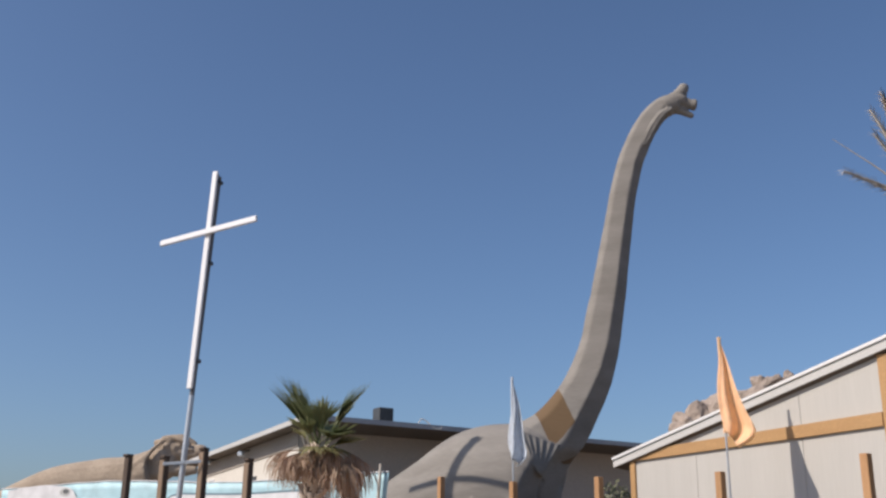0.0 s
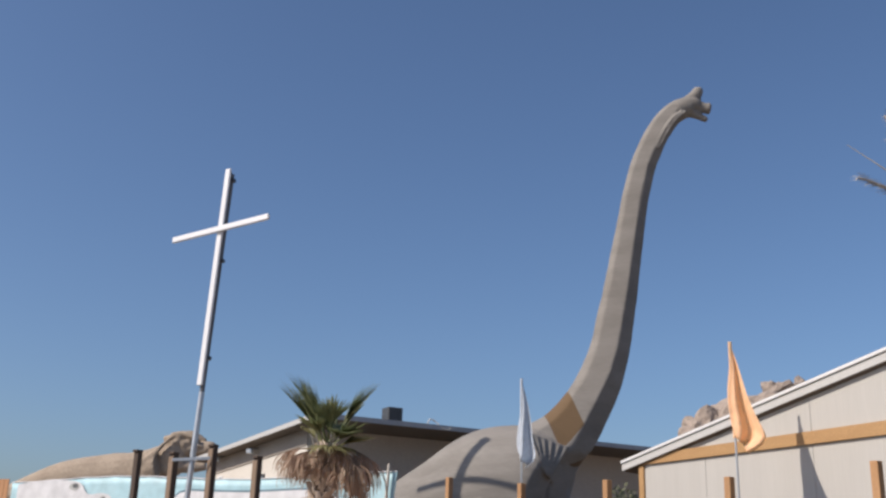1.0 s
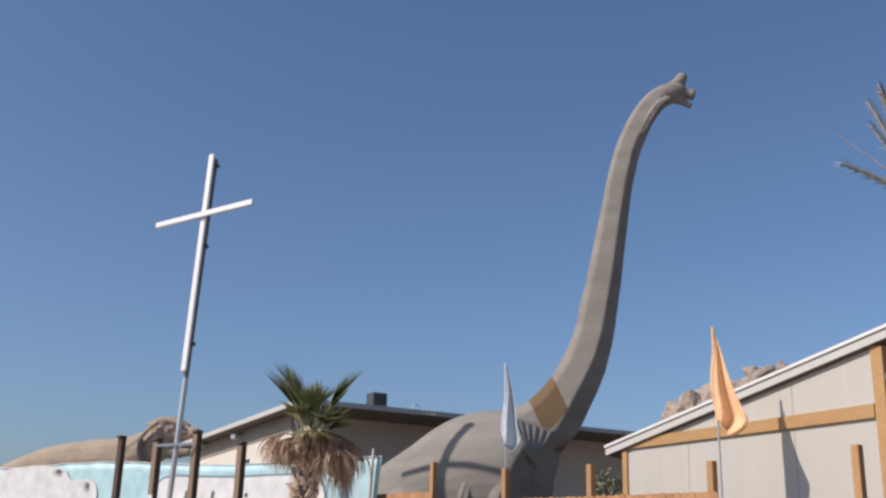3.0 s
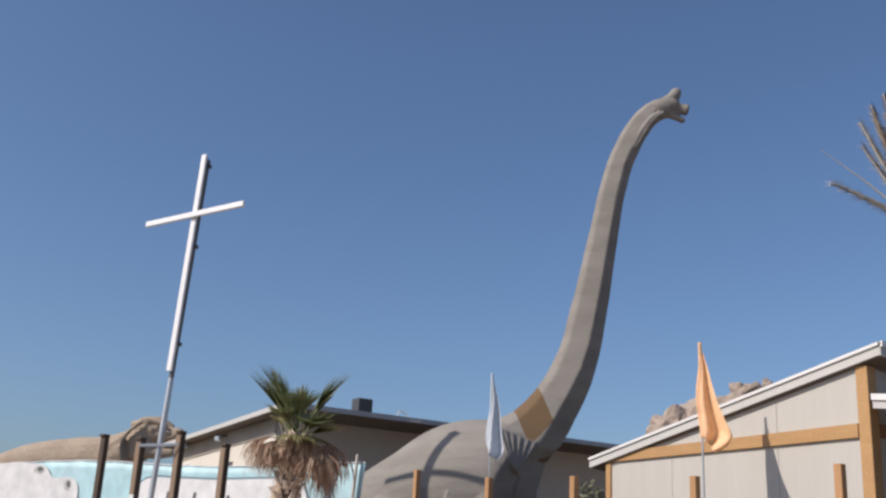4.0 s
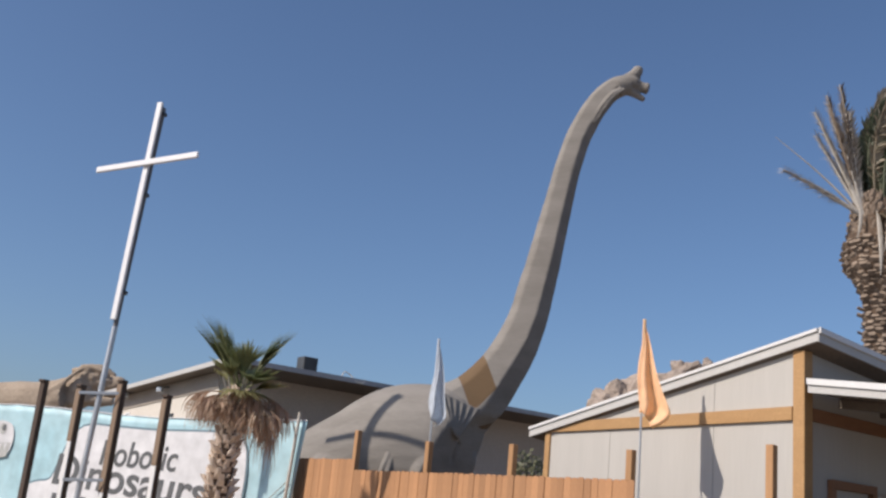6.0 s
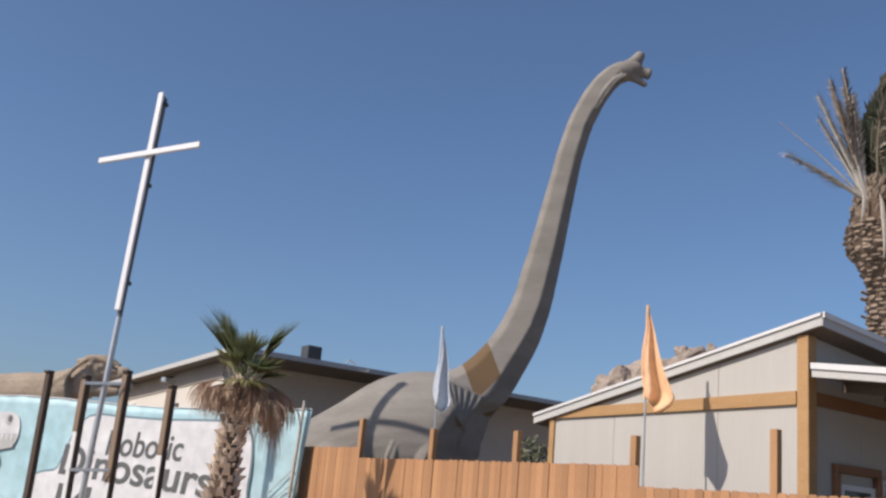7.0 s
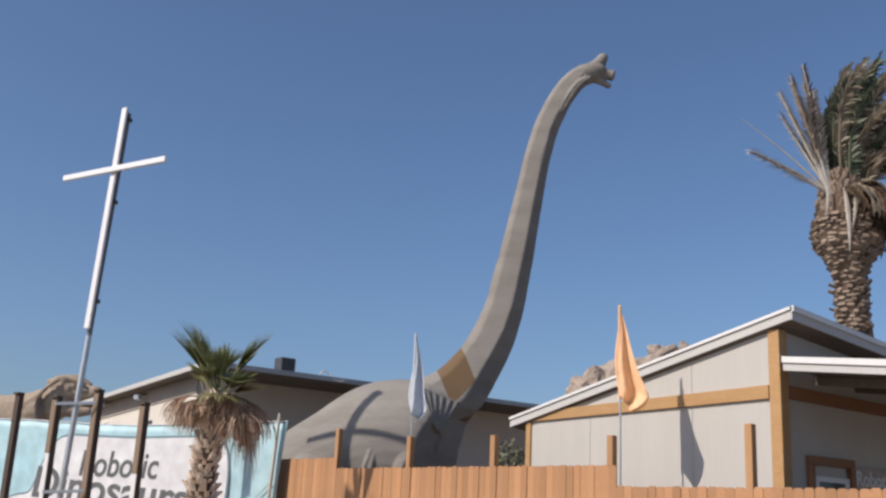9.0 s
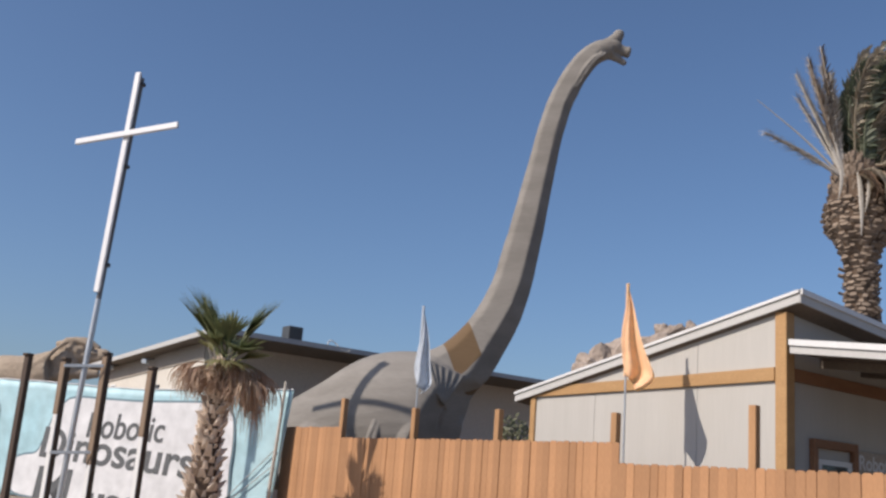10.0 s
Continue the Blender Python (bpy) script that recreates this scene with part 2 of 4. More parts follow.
bm = upright(bmesh.new(), [rb(-0.10, 0.175, gz), rb(-0.10, WID, gz), rb(-0.10, WID, roof_z(-0.1, WID) - 0.155), rb(-0.10, 0.175, roof_z(-0.1, 0.1) - 0.155)], 0.1, A28)
part("front_wall", bm, M_SIDING, house)
bm = upright(bmesh.new(), [rb(LEN, 0.15, gz), rb(LEN, WID, gz), rb(LEN, WID, roof_z(LEN, WID) - 0.16), rb(LEN, 0.15, roof_z(LEN) - 0.16)], -0.1, A28)
part("back_wall", bm, M_SIDING, house)
bm = upright(bmesh.new(), [rb(0.13, WID, gz), rb(LEN - 0.1, WID, gz), rb(LEN - 0.1, WID, roof_z(LEN, WID) - 0.16), rb(0.13, WID, roof_z(0, WID) - 0.16)], -0.1, A62)
part("far_wall", bm, M_SIDING, house)
# wood posts and rail
zt = roof_z(-0.08) - 0.16
part("corner_post", box(bmesh.new(), rb(-0.07, 0.08, (gz + zt) / 2), (0.19, 0.19, zt - gz), 28), M_TRIM, house)
zt = roof_z(LEN) - 0.15
part("corner_post", box(bmesh.new(), rb(LEN + 0.02, 0.06, (gz + zt) / 2), (0.16, 0.13, zt - gz), 28), M_TRIM, house)
part("rail", upright(bmesh.new(), [rb(0.03, 0.015, 3.38), rb(0.03, 0.015, 3.57), rb(4.70, 0.015, 3.49), rb(5.28, 0.015, 3.36), rb(5.28, 0.015, 3.31)], -0.045, A62), M_TRIM, house)
# front rail in the trim colour darkened for shade
part("rail", upright(bmesh.new(), [rb(-0.102, 0.19, 3.39), rb(-0.102, 0.19, 3.57), rb(-0.102, 4.6, 3.52), rb(-0.102, 4.6, 3.34)], -0.045, A28), M_TRIMSHADE, house)
# roof
c = [(-0.42, -0.05), (-0.42, WID + 0.2), (LEN + 0.45, WID + 0.2), (LEN + 0.45, -0.05)]
# slab in dark soffit brown to deepen the shade under its overhang
part("roof", slab(bmesh.new(), [rb(a, w, roof_z(a, w)) for a, w in c], 0.15), M_SOFFIT, house)
part("roof_sheet", slab(bmesh.new(), [rb(a, w, roof_z(a, w) + 0.035) for a, w in [(-0.46, -0.09), (-0.46, WID + 0.2), (LEN + 0.5, WID + 0.2), (LEN + 0.5, -0.09)]], 0.03), M_ROOFMETAL, house)


def band(p, q, low, high, thick, outward, material, name="fascia"):
    z = Vector((0, 0, 1))
    part(name, upright(bmesh.new(), [Vector(p) - z * low, Vector(q) - z * low, Vector(q) + z * high, Vector(p) + z * high], thick, outward), material, house)


p, q = rb(-0.44, -0.055, roof_z(-0.44, 0) + 0.015), rb(LEN + 0.47, -0.055, roof_z(LEN + 0.47, 0) + 0.015)
band(p, q, 0.15, -0.01, 0.03, -A62, M_FASCIA)
band(p - A62 * 0.03, q - A62 * 0.03, 0.02, 0.025, 0.03, -A62, M_WHITE, "drip_edge")
p, q = rb(-0.425, -0.08, roof_z(-0.42, -0.08)), rb(-0.425, WID, roof_z(-0.42, WID))
band(p, q, 0.15, -0.01, 0.03, -A28, M_FASCIA)
band(p - A28 * 0.03, q - A28 * 0.03, 0.03, 0.05, 0.03, -A28, M_WHITE, "drip_edge")
# porch roof
pz = lambda a: 3.92 + 0.125 * (a + 0.3)
part("porch_roof", slab(bmesh.new(), [rb(-0.24, -0.02, pz(-0.24) - 0.02), rb(-3.0, -0.02, pz(-3.0) - 0.02), rb(-3.0, 5.5, pz(-3.0) - 0.02), rb(-0.24, 5.5, pz(-0.24) - 0.02)][::1], 0.14), M_SOFFIT, house)
p, q = rb(-0.26, -0.03, pz(-0.26)), rb(-3.05, -0.03, pz(-3.05))
band(p, q, 0.18, 0.0, 0.035, -A62, M_FASCIA, "porch_fascia")
band(p - A62 * 0.035, q - A62 * 0.035, 0.07, 0.015, 0.03, -A62, M_WHITE, "drip_edge")
p, q = rb(-3.01, 0.0, pz(-3.0)), rb(-3.01, 5.5, pz(-3.0))
band(p, q, 0.18, 0.0, 0.035, -A28, M_WHITE, "porch_fascia")
part("porch_post", box(bmesh.new(), rb(-2.9, 5.3, 1.8), (0.14, 0.14, 3.2), 28), M_TRIM, house)
for k in range(5):
    part("rafter", upright(bmesh.new(), [rb(-0.2, 0.7 + k, pz(-0.2) - 0.165), rb(-2.95, 0.7 + k, pz(-2.95) - 0.165), rb(-2.95, 0.7 + k, pz(-2.95) - 0.30), rb(-0.2, 0.7 + k, pz(-0.2) - 0.30)], 0.05, A62), M_SOFFIT, house)
# door in the shaded front
door = part("door", box(bmesh.new(), rb(-0.125, 1.11, gz + 1.01), (0.86, 0.04, 2.0), 28), M_WHITE, house, "white door in a red brown wood frame darkened for shade")
for w, ww in ((0.63, 0.1), (1.59, 0.1)):
    # door frame also takes the trim colour darkened for shade
    part("door_jamb", box(bmesh.new(), rb(-0.14, w, gz + 1.08), (ww, 0.09, 2.16), 28), M_TRIMSHADE, house)
part("door_head", box(bmesh.new(), rb(-0.14, 1.11, gz + 2.22), (1.06, 0.09, 0.12), 28), M_TRIMSHADE, house)
part("door_glass", box(bmesh.new(), rb(-0.15, 1.11, gz + 1.48), (0.6, 0.012, 0.9), 28), M_GLASS, house)


def lettering(text, size, mid_left, right, up, material, name, parent=None, bold=0.0, squeeze=1.0):
    """Raised flat letters from the built-in font, as a mesh. mid_left: start of the base line."""
    cu = bpy.data.curves.new(name, "FONT")
    cu.body, cu.size, cu.extrude, cu.offset = text, size, 0.002, bold
    tmp = bpy.data.objects.new(name, cu)
    me = bpy.data.meshes.new_from_object(tmp)
    bpy.data.objects.remove(tmp)
    right, up = right.normalized(), up.normalized()
    m = Matrix((right * squeeze, up, right.cross(up))).transposed().to_4x4()
    m.translation = mid_left
    me.transform(m)
    if parent:
        me.transform(Matrix.Translation(-ORIGIN[parent.name]))
    me.materials.append(material)
    ob = new(name, me)
    if parent:
        ob.parent = parent
        ORIGIN[ob.name] = ORIGIN[parent.name]
    return ob


sign = thing("wall_sign", rb(-0.14, 2.35, 2.3), "brown shop sign with pale lettering on the shaded wall", "sign")
part("board", box(bmesh.new(), rb(-0.12, 2.40, 2.38), (1.5, 0.03, 0.34), 28), M_SIGN_EAVESHADE, sign)
lettering("Robotic", 0.30, rb(-0.14, 1.70, 2.28), A62, Vector((0, 0, 1)), M_BANNERWHITE, "lettering", sign, 0.006)

for ob in (house, sign):
    farther(ob, 1.02)

# ---- left building ----
LB = Vector((-3.31, 27.80, 0))
gl = 0.6
hall = thing("museum_hall", (LB.x, LB.y, gl), "long flat-roofed beige stucco hall with a wide eave", "building")


def lb(along, across, z):
    return LB + A28 * along + A62 * across + Vector((0, 0, z))


HL, HW = 9.3, 26.0
# sun and shade are put into the walls' stucco tones
part("side_wall", upright(bmesh.new(), [lb(0, 0, gl), lb(HL, 0, gl), lb(HL, 0, 4.66), lb(0, 0, 4.95)], 0.2, A62), M_WALL_LIT, hall, "side wall, its stucco paled for the sun")
part("front_wall", upright(bmesh.new(), [lb(0.0, 0.2, gl), lb(0.0, HW, gl), lb(0.0, HW, 4.95), lb(0.0, 0.2, 4.95)], 0.2, A28), M_WALL_SHADED, hall, "front wall, its stucco darkened for shade")
part("back_wall", upright(bmesh.new(), [lb(HL, 0.2, gl), lb(HL, HW, gl), lb(HL, HW, 4.66), lb(HL, 0.2, 4.66)], -0.2, A28), M_WALL_SHADED, hall)
part("far_wall", upright(bmesh.new(), [lb(0.2, HW, gl), lb(HL - .2, HW, gl), lb(HL - .2, HW, 4.66), lb(0.2, HW, 4.94)], -0.2, A62), M_WALL_SHADED, hall)
part("roof", slab(bmesh.new(), [lb(-1.8, -0.5, 5.11), lb(-1.8, HW + .3, 5.11), lb(HL + .3, HW + .3, 4.76), lb(HL + .3, -0.5, 4.76)], 0.1), M_SOFFIT, hall)
# fascia tone follows the light: pale on the sunny edge, grey in shade
for p, q, o in ((lb(-1.8, -0.505, 5.13), lb(HL + .3, -0.505, 4.78), -A62), (lb(-1.805, -0.5, 5.13), lb(-1.805, HW, 5.13), -A28)):
    z = Vector((0, 0, 1))
    part("fascia", upright(bmesh.new(), [p - z * 0.13, q - z * 0.13, q, p], 0.03, o), M_FASCIA if o == -A62 else M_ROOFMETAL, hall)
# added strip, its brown standing for the eave's shade on the wall
part("frieze", upright(bmesh.new(), [lb(0.0, -0.005, 4.50), lb(HL, -0.005, 4.18), lb(HL, -0.005, 4.655), lb(0.0, -0.005, 4.945)], -0.03, A62), M_SIGN_EAVESHADE, hall, "added brown strip in place of the eave's shade")
part("conduit", tube(bmesh.new(), [(*lb(-1.7, 2.75, 5.12), 0.016), (*lb(-1.7, 2.85, 5.28), 0.016), (*lb(-1.75, 3.02, 5.2), 0.016), (*lb(-1.84, 3.15, 5.05), 0.016), (*lb(-1.86, 3.35, 5.02), 0.016), (*lb(-1.8, 3.45, 5.14), 0.016)], 7, 4), M_FASCIA, hall, "thin pale conduit looped over the roof edge")
for a in (4.0, 7.4):
    fl = part("floodlight", box(bmesh.new(), lb(a, -0.3, 4.62), (0.22, 0.12, 0.16), -40, 0.02), M_STEEL, hall, "small grey floodlight under the eave")
    part("bracket", rod(bmesh.new(), lb(a, -0.02, 4.74), lb(a, -0.28, 4.68), 0.025), M_DARKMETAL, fl)
win = part("window", box(bmesh.new(), lb(7.75, -0.01, 3.95), (0.5, 0.04, 0.3), 28 + 90), M_WHITE, hall, "small white framed window")
part("pane", box(bmesh.new(), lb(7.75, -0.032, 3.95), (0.36, 0.012, 0.18), 28 + 90, 0), M_GLASS, win)
part("vent", box(bmesh.new(), lb(3.4, -0.02, 3.84), (0.22, 0.06, 0.16), 28 + 90), M_DARKMETAL, hall, "dark wall vent")
ac = thing("rooftop_unit", lb(0.35, 2.68, 5.04), "dark sheet metal unit standing on the flat roof", "rooftop unit")
part("housing", box(bmesh.new(), lb(0.35, 2.68, 5.55), (0.46, 0.46, 0.50), 28, 0.02), M_DARKMETAL, ac)
part("curb", box(bmesh.new(), lb(0.35, 2.68, 5.17), (0.5, 0.5, 0.28), 28, 0.01), M_DARKMETAL, ac)

# ---- long-necked statue ----
def skin(name):
    """Grey moulded skin with one brown repair band round the neck's foot."""
    m = mat(name, (0.24, 0.222, 0.20), (0.165, 0.15, 0.132), 0.9, 1.1, 9, 0.22, stretch=(0.6, 0.6, 2.2), dist=0.03, spread=0.0, grit=0.045, mix=0.7)
    nt = m.node_tree
    b = nt.nodes["Principled BSDF"]
    src = b.inputs["Base Color"].links[0].from_socket
    co = nt.nodes.new("ShaderNodeTexCoord")
    dot = nt.nodes.new("ShaderNodeVectorMath")
    dot.operation = "DOT_PRODUCT"
    axis = Vector((0.92, -0.05, 0.39))
    dot.inputs[1].default_value = axis
    nt.links.new(co.outputs["Object"], dot.inputs[0])
    mid = axis.dot(Vector((3.53 - 1.6, 25.27 - 25.5, 4.84 - 0.6)))
    near = nt.nodes.new("ShaderNodeMath")
    near.operation = "COMPARE"
    near.inputs[1].default_value, near.inputs[2].default_value = mid - 0.14, 0.39
    nt.links.new(dot.outputs["Value"], near.inputs[0])
    mx = nt.nodes.new("ShaderNodeMix")
    mx.data_type = "RGBA"
    mx.inputs[7].default_value = (0.132, 0.083, 0.042, 1)
    under = nt.nodes.new("ShaderNodeVectorMath")      # the band stops at the flat underside
    under.operation = "DOT_PRODUCT"
    low = Vector((0.583, -0.648, -0.48))
    under.inputs[1].default_value = low
    nt.links.new(co.outputs["Object"], under.inputs[0])
    ends = nt.nodes.new("ShaderNodeMath")
    ends.operation = "LESS_THAN"
    ends.inputs[1].default_value = low.dot(Vector((3.53 - 1.6, 25.27 - 25.5, 4.84 - 0.6))) + 0.54
    nt.links.new(under.outputs["Value"], ends.inputs[0])
    both = nt.nodes.new("ShaderNodeMath")
    both.operation = "MULTIPLY"
    nt.links.new(near.outputs[0], both.inputs[0])
    nt.links.new(ends.outputs[0], both.inputs[1])
    gap = nt.nodes.new("ShaderNodeVectorMath")        # and goes round the neck alone
    gap.operation = "DISTANCE"
    gap.inputs[1].default_value = (3.53 - 1.6, 25.27 - 25.5, 4.84 - 0.6)
    nt.links.new(co.outputs["Object"], gap.inputs[0])
    close = nt.nodes.new("ShaderNodeMath")
    close.operation = "LESS_THAN"
    close.inputs[1].default_value = 0.94
    nt.links.new(gap.outputs["Value"], close.inputs[0])
    here = nt.nodes.new("ShaderNodeMath")
    here.operation = "MULTIPLY"
    nt.links.new(both.outputs[0], here.inputs[0])
    nt.links.new(close.outputs[0], here.inputs[1])
    nt.links.new(here.outputs[0], mx.inputs[0])
    nt.links.new(src, mx.inputs[6])
    nt.links.new(mx.outputs[2], b.inputs["Base Color"])
    return m


CHEST = Vector((2.3, 24.0, 3.0))


def sauropod():
    bm = bmesh.new()
    # neck, from head to shoulder
    tube(bm, [(6.80, 24.93, 13.62, 0.27), (6.55, 24.95, 13.55, 0.29), (6.24, 24.98, 13.33, 0.30), (5.92, 25.02, 12.88, 0.32),
              (5.67, 25.05, 12.36, 0.33), (5.46, 25.07, 11.80, 0.34), (5.24, 25.09, 10.89, 0.35), (5.09, 25.11, 10.0, 0.38),
              (4.95, 25.12, 9.21, 0.41), (4.81, 25.14, 8.35, 0.45), (4.67, 25.15, 7.65, 0.48), (4.52, 25.16, 6.88, 0.51),
              (4.28, 25.19, 6.12, 0.56), (3.90, 25.22, 5.36, 0.62), (3.36, 25.3, 4.62, 0.74), (2.65, 25.4, 3.95, 1.0)], 64, 6, ripple=0.035)
    # two flat flanks, one sunlit and one turned away, meet in a crease
    axis = [Vector(p) for p in ((2.65, 25.4, 3.95), (3.36, 25.3, 4.62), (3.90, 25.22, 5.36), (4.28, 25.19, 6.12), (4.52, 25.16, 6.88), (4.81, 25.14, 8.35), (5.09, 25.11, 10.0), (5.46, 25.07, 11.8), (5.92, 25.02, 12.88), (6.24, 24.98, 13.33))]
    wide = (1.0, 0.74, 0.62, 0.56, 0.51, 0.45, 0.38, 0.34, 0.32, 0.30)
    for v in bm.verts:
        best = None
        for (a, ra), (b, rb2) in zip(zip(axis, wide), zip(axis[1:], wide[1:])):
            t = min(1, max(0, (v.co - a).dot(b - a) / (b - a).length_squared))
            c = a.lerp(b, t)
            if best is None or (v.co - c).length < best[0]:
                best = ((v.co - c).length, c, ra + (rb2 - ra) * t, (b - a).normalized())
        gone, c, r, way_up = best
        if gone < r * 1.25:
            for n, keep in ((Vector((-0.30, -0.95, 0)), 0.86), (Vector((0.80, -0.60, 0)), float(np.interp(c.z, (4.5, 5.4, 7.3), (0.95, 0.74, 0.80))))):
                n = (n - way_up * n.dot(way_up)).normalized()
                over = (v.co - c).dot(n) - r * keep
                if over > 0:
                    v.co -= n * over * 0.97
    neck_end = len(bm.verts)
    # head: skull, crest, muzzle, jaw
    blob(bm, (6.84, 24.92, 13.66), (0.30, 0.25, 0.21), (0, 8, 0))
    tube(bm, [(6.80, 24.92, 13.68, 0.21), (7.02, 24.91, 13.62, 0.17), (7.18, 24.89, 13.57, 0.145), (7.28, 24.88, 13.56, 0.165), (7.33, 24.88, 13.555, 0.12)], 16, 4)
    tube(bm, [(6.56, 24.94, 13.68, 0.16), (6.78, 24.93, 13.80, 0.17), (6.94, 24.92, 13.95, 0.165), (7.01, 24.91, 14.08, 0.15), (7.03, 24.91, 14.17, 0.115)], 14, 4)
    blob(bm, (7.0, 24.91, 13.88), (0.10, 0.10, 0.2))
    tube(bm, [(6.62, 24.93, 13.50, 0.17), (6.86, 24.92, 13.43, 0.14), (7.05, 24.9, 13.315, 0.095), (7.16, 24.89, 13.25, 0.085), (7.225, 24.88, 13.205, 0.06)], 14, 4)
    # slack throat cords
    for off in (0.0, 0.11):
        tube(bm, [(6.50 + off, 24.68, 13.36, 0.025), (6.24 + off, 24.69, 13.14, 0.042), (6.0 + off, 24.72, 12.78, 0.042), (5.77 + off * 0.8, 24.75, 12.28, 0.02)], 8, 4)
    # trunk: tail root on the left to the chest
    tube(bm, [(-3.4, 27.9, 1.2, 0.18), (-2.4, 27.4, 1.45, 0.35), (-1.3, 26.9, 1.75, 0.58), (-0.92, 26.72, 1.98, 0.88), (-0.38, 26.5, 2.34, 1.22), (0.6, 26.1, 2.64, 1.56), (1.6, 25.72, 2.99, 1.81),
              (2.35, 25.45, 3.1, 1.80), (2.8, 25.28, 3.08, 1.70), (3.02, 25.2, 3.05, 1.45), (3.14, 25.15, 3.0, 0.9), (3.18, 25.12, 3.0, 0.4)], 40, 5, flat=0.9)
    # haunch and shoulder bulges
    blob(bm, (-0.1, 25.3, 1.9), (0.8, 0.6, 1.2), (0, 12, 0))
    blob(bm, (2.25, 24.2, 2.2), (0.55, 0.5, 1.2), (0, -4, 0))
    blob(bm, (1.95, 24.95, 3.2), (0.85, 0.98, 1.3), (0, -8, 0))
    # legs
    for x, y, r in ((-0.15, 25.2, 0.45), (0.5, 27.2, 0.45), (2.3, 24.15, 0.45), (3.1, 26.3, 0.45)):
        tube(bm, [(x, y, 2.4, r * 1.35), (x + 0.05, y, 1.6, r), (x, y, 0.5, r * 1.05)], 18, 4)
    # folds at the shoulder
    blob(bm, (2.86, 25.65, 3.4), (0.6, 0.95, 1.0))
    # the chest falls away in one plane from the shoulder
    bm.verts.ensure_lookup_table()
    n = Vector((0.77, -0.57, -0.28)).normalized()
    for i, v in enumerate(bm.verts):
        over = (Vector((v.co.x, v.co.y, max(v.co.z, 2.2))) - CHEST).dot(n)
        if over > 0 and v.co.z < 5:
            v.co -= n * over * (0.94 if i >= neck_end else 0.97 * min(1, max(0, (4.2 - v.co.z) / 0.35)))
    # loose folded skin that hangs from the neck's foot to a point before the chest
    front, back = [], []
    for i in range(43):
        u = i / 42
        a = Vector((2.33, 24.14, 4.60)).lerp(Vector((3.36, 24.50, 4.30)), u)
        b = Vector((2.76, 24.12, 3.60)).lerp(Vector((2.90, 24.28, 3.50)), u)
        m = a.lerp(b, 0.5) + Vector((0.02, -0.12, -0.02 + 0.08 * u))
        fa, fb = [], []
        for j in range(17):
            v = j / 16
            p = a * (1 - v) ** 2 + m * 2 * v * (1 - v) + b * v * v
            swell = 0.05 * math.sin(v * 3.0) ** 0.7 * math.sin(2 * math.pi * 5.5 * u + 1.5 * v + 0.7 * math.sin(5 * u))
            fa.append(bm.verts.new(p + Vector((-0.40, -0.90, 0.15)) * swell))
            fb.append(bm.verts.new(p + Vector((-0.05, 0.6, 0.0))))
        front.append(fa)
        back.append(fb)
    for i in range(42):
        for j in range(16):
            bm.faces.new((front[i][j], front[i][j + 1], front[i + 1][j + 1], front[i + 1][j]))
            bm.faces.new((back[i][j], back[i + 1][j], back[i + 1][j + 1], back[i][j + 1]))
        bm.faces.new((front[i][0], front[i + 1][0], back[i + 1][0], back[i][0]))
        bm.faces.new((front[i + 1][16], front[i][16], back[i][16], back[i + 1][16]))
    for j in range(16):
        bm.faces.new((front[0][j + 1], front[0][j], back[0][j], back[0][j + 1]))
        bm.faces.new((front[42][j], front[42][j + 1], back[42][j + 1], back[42][j]))
    # a crease between belly and haunch
    tube(bm, [(1.30, 24.16, 3.17, 0.02), (1.24, 24.12, 2.95, 0.05), (1.17, 24.12, 2.72, 0.06), (1.08, 24.14, 2.45, 0.06)], 10, 4)
    tube(bm, [(1.36, 24.18, 3.16, 0.02), (1.34, 24.12, 2.95, 0.05), (1.30, 24.11, 2.72, 0.07), (1.26, 24.12, 2.45, 0.08)], 10, 4)
    return bm


dino_at = Vector((1.6, 25.5, 0.6))
bm = sauropod()
bmesh.ops.translate(bm, verts=bm.verts, vec=-dino_at)
me = bpy.data.meshes.new("dinosaur_statue")
bm.to_mesh(me)
bm.free()
me.materials.append(skin("grey statue skin"))
dino = new("dinosaur_statue", me)
dino.location = dino_at
tagged(dino, "tall grey long-necked dinosaur statue with a brown band at its neck", "statue")
rm = dino.modifiers.new("fuse", "REMESH")
rm.mode, rm.voxel_size, rm.use_smooth_shade = "VOXEL", 0.03, True
sm = dino.modifiers.new("soften", "SMOOTH")
sm.factor, sm.iterations = 0.5, 1
farther(dino, 0.974)

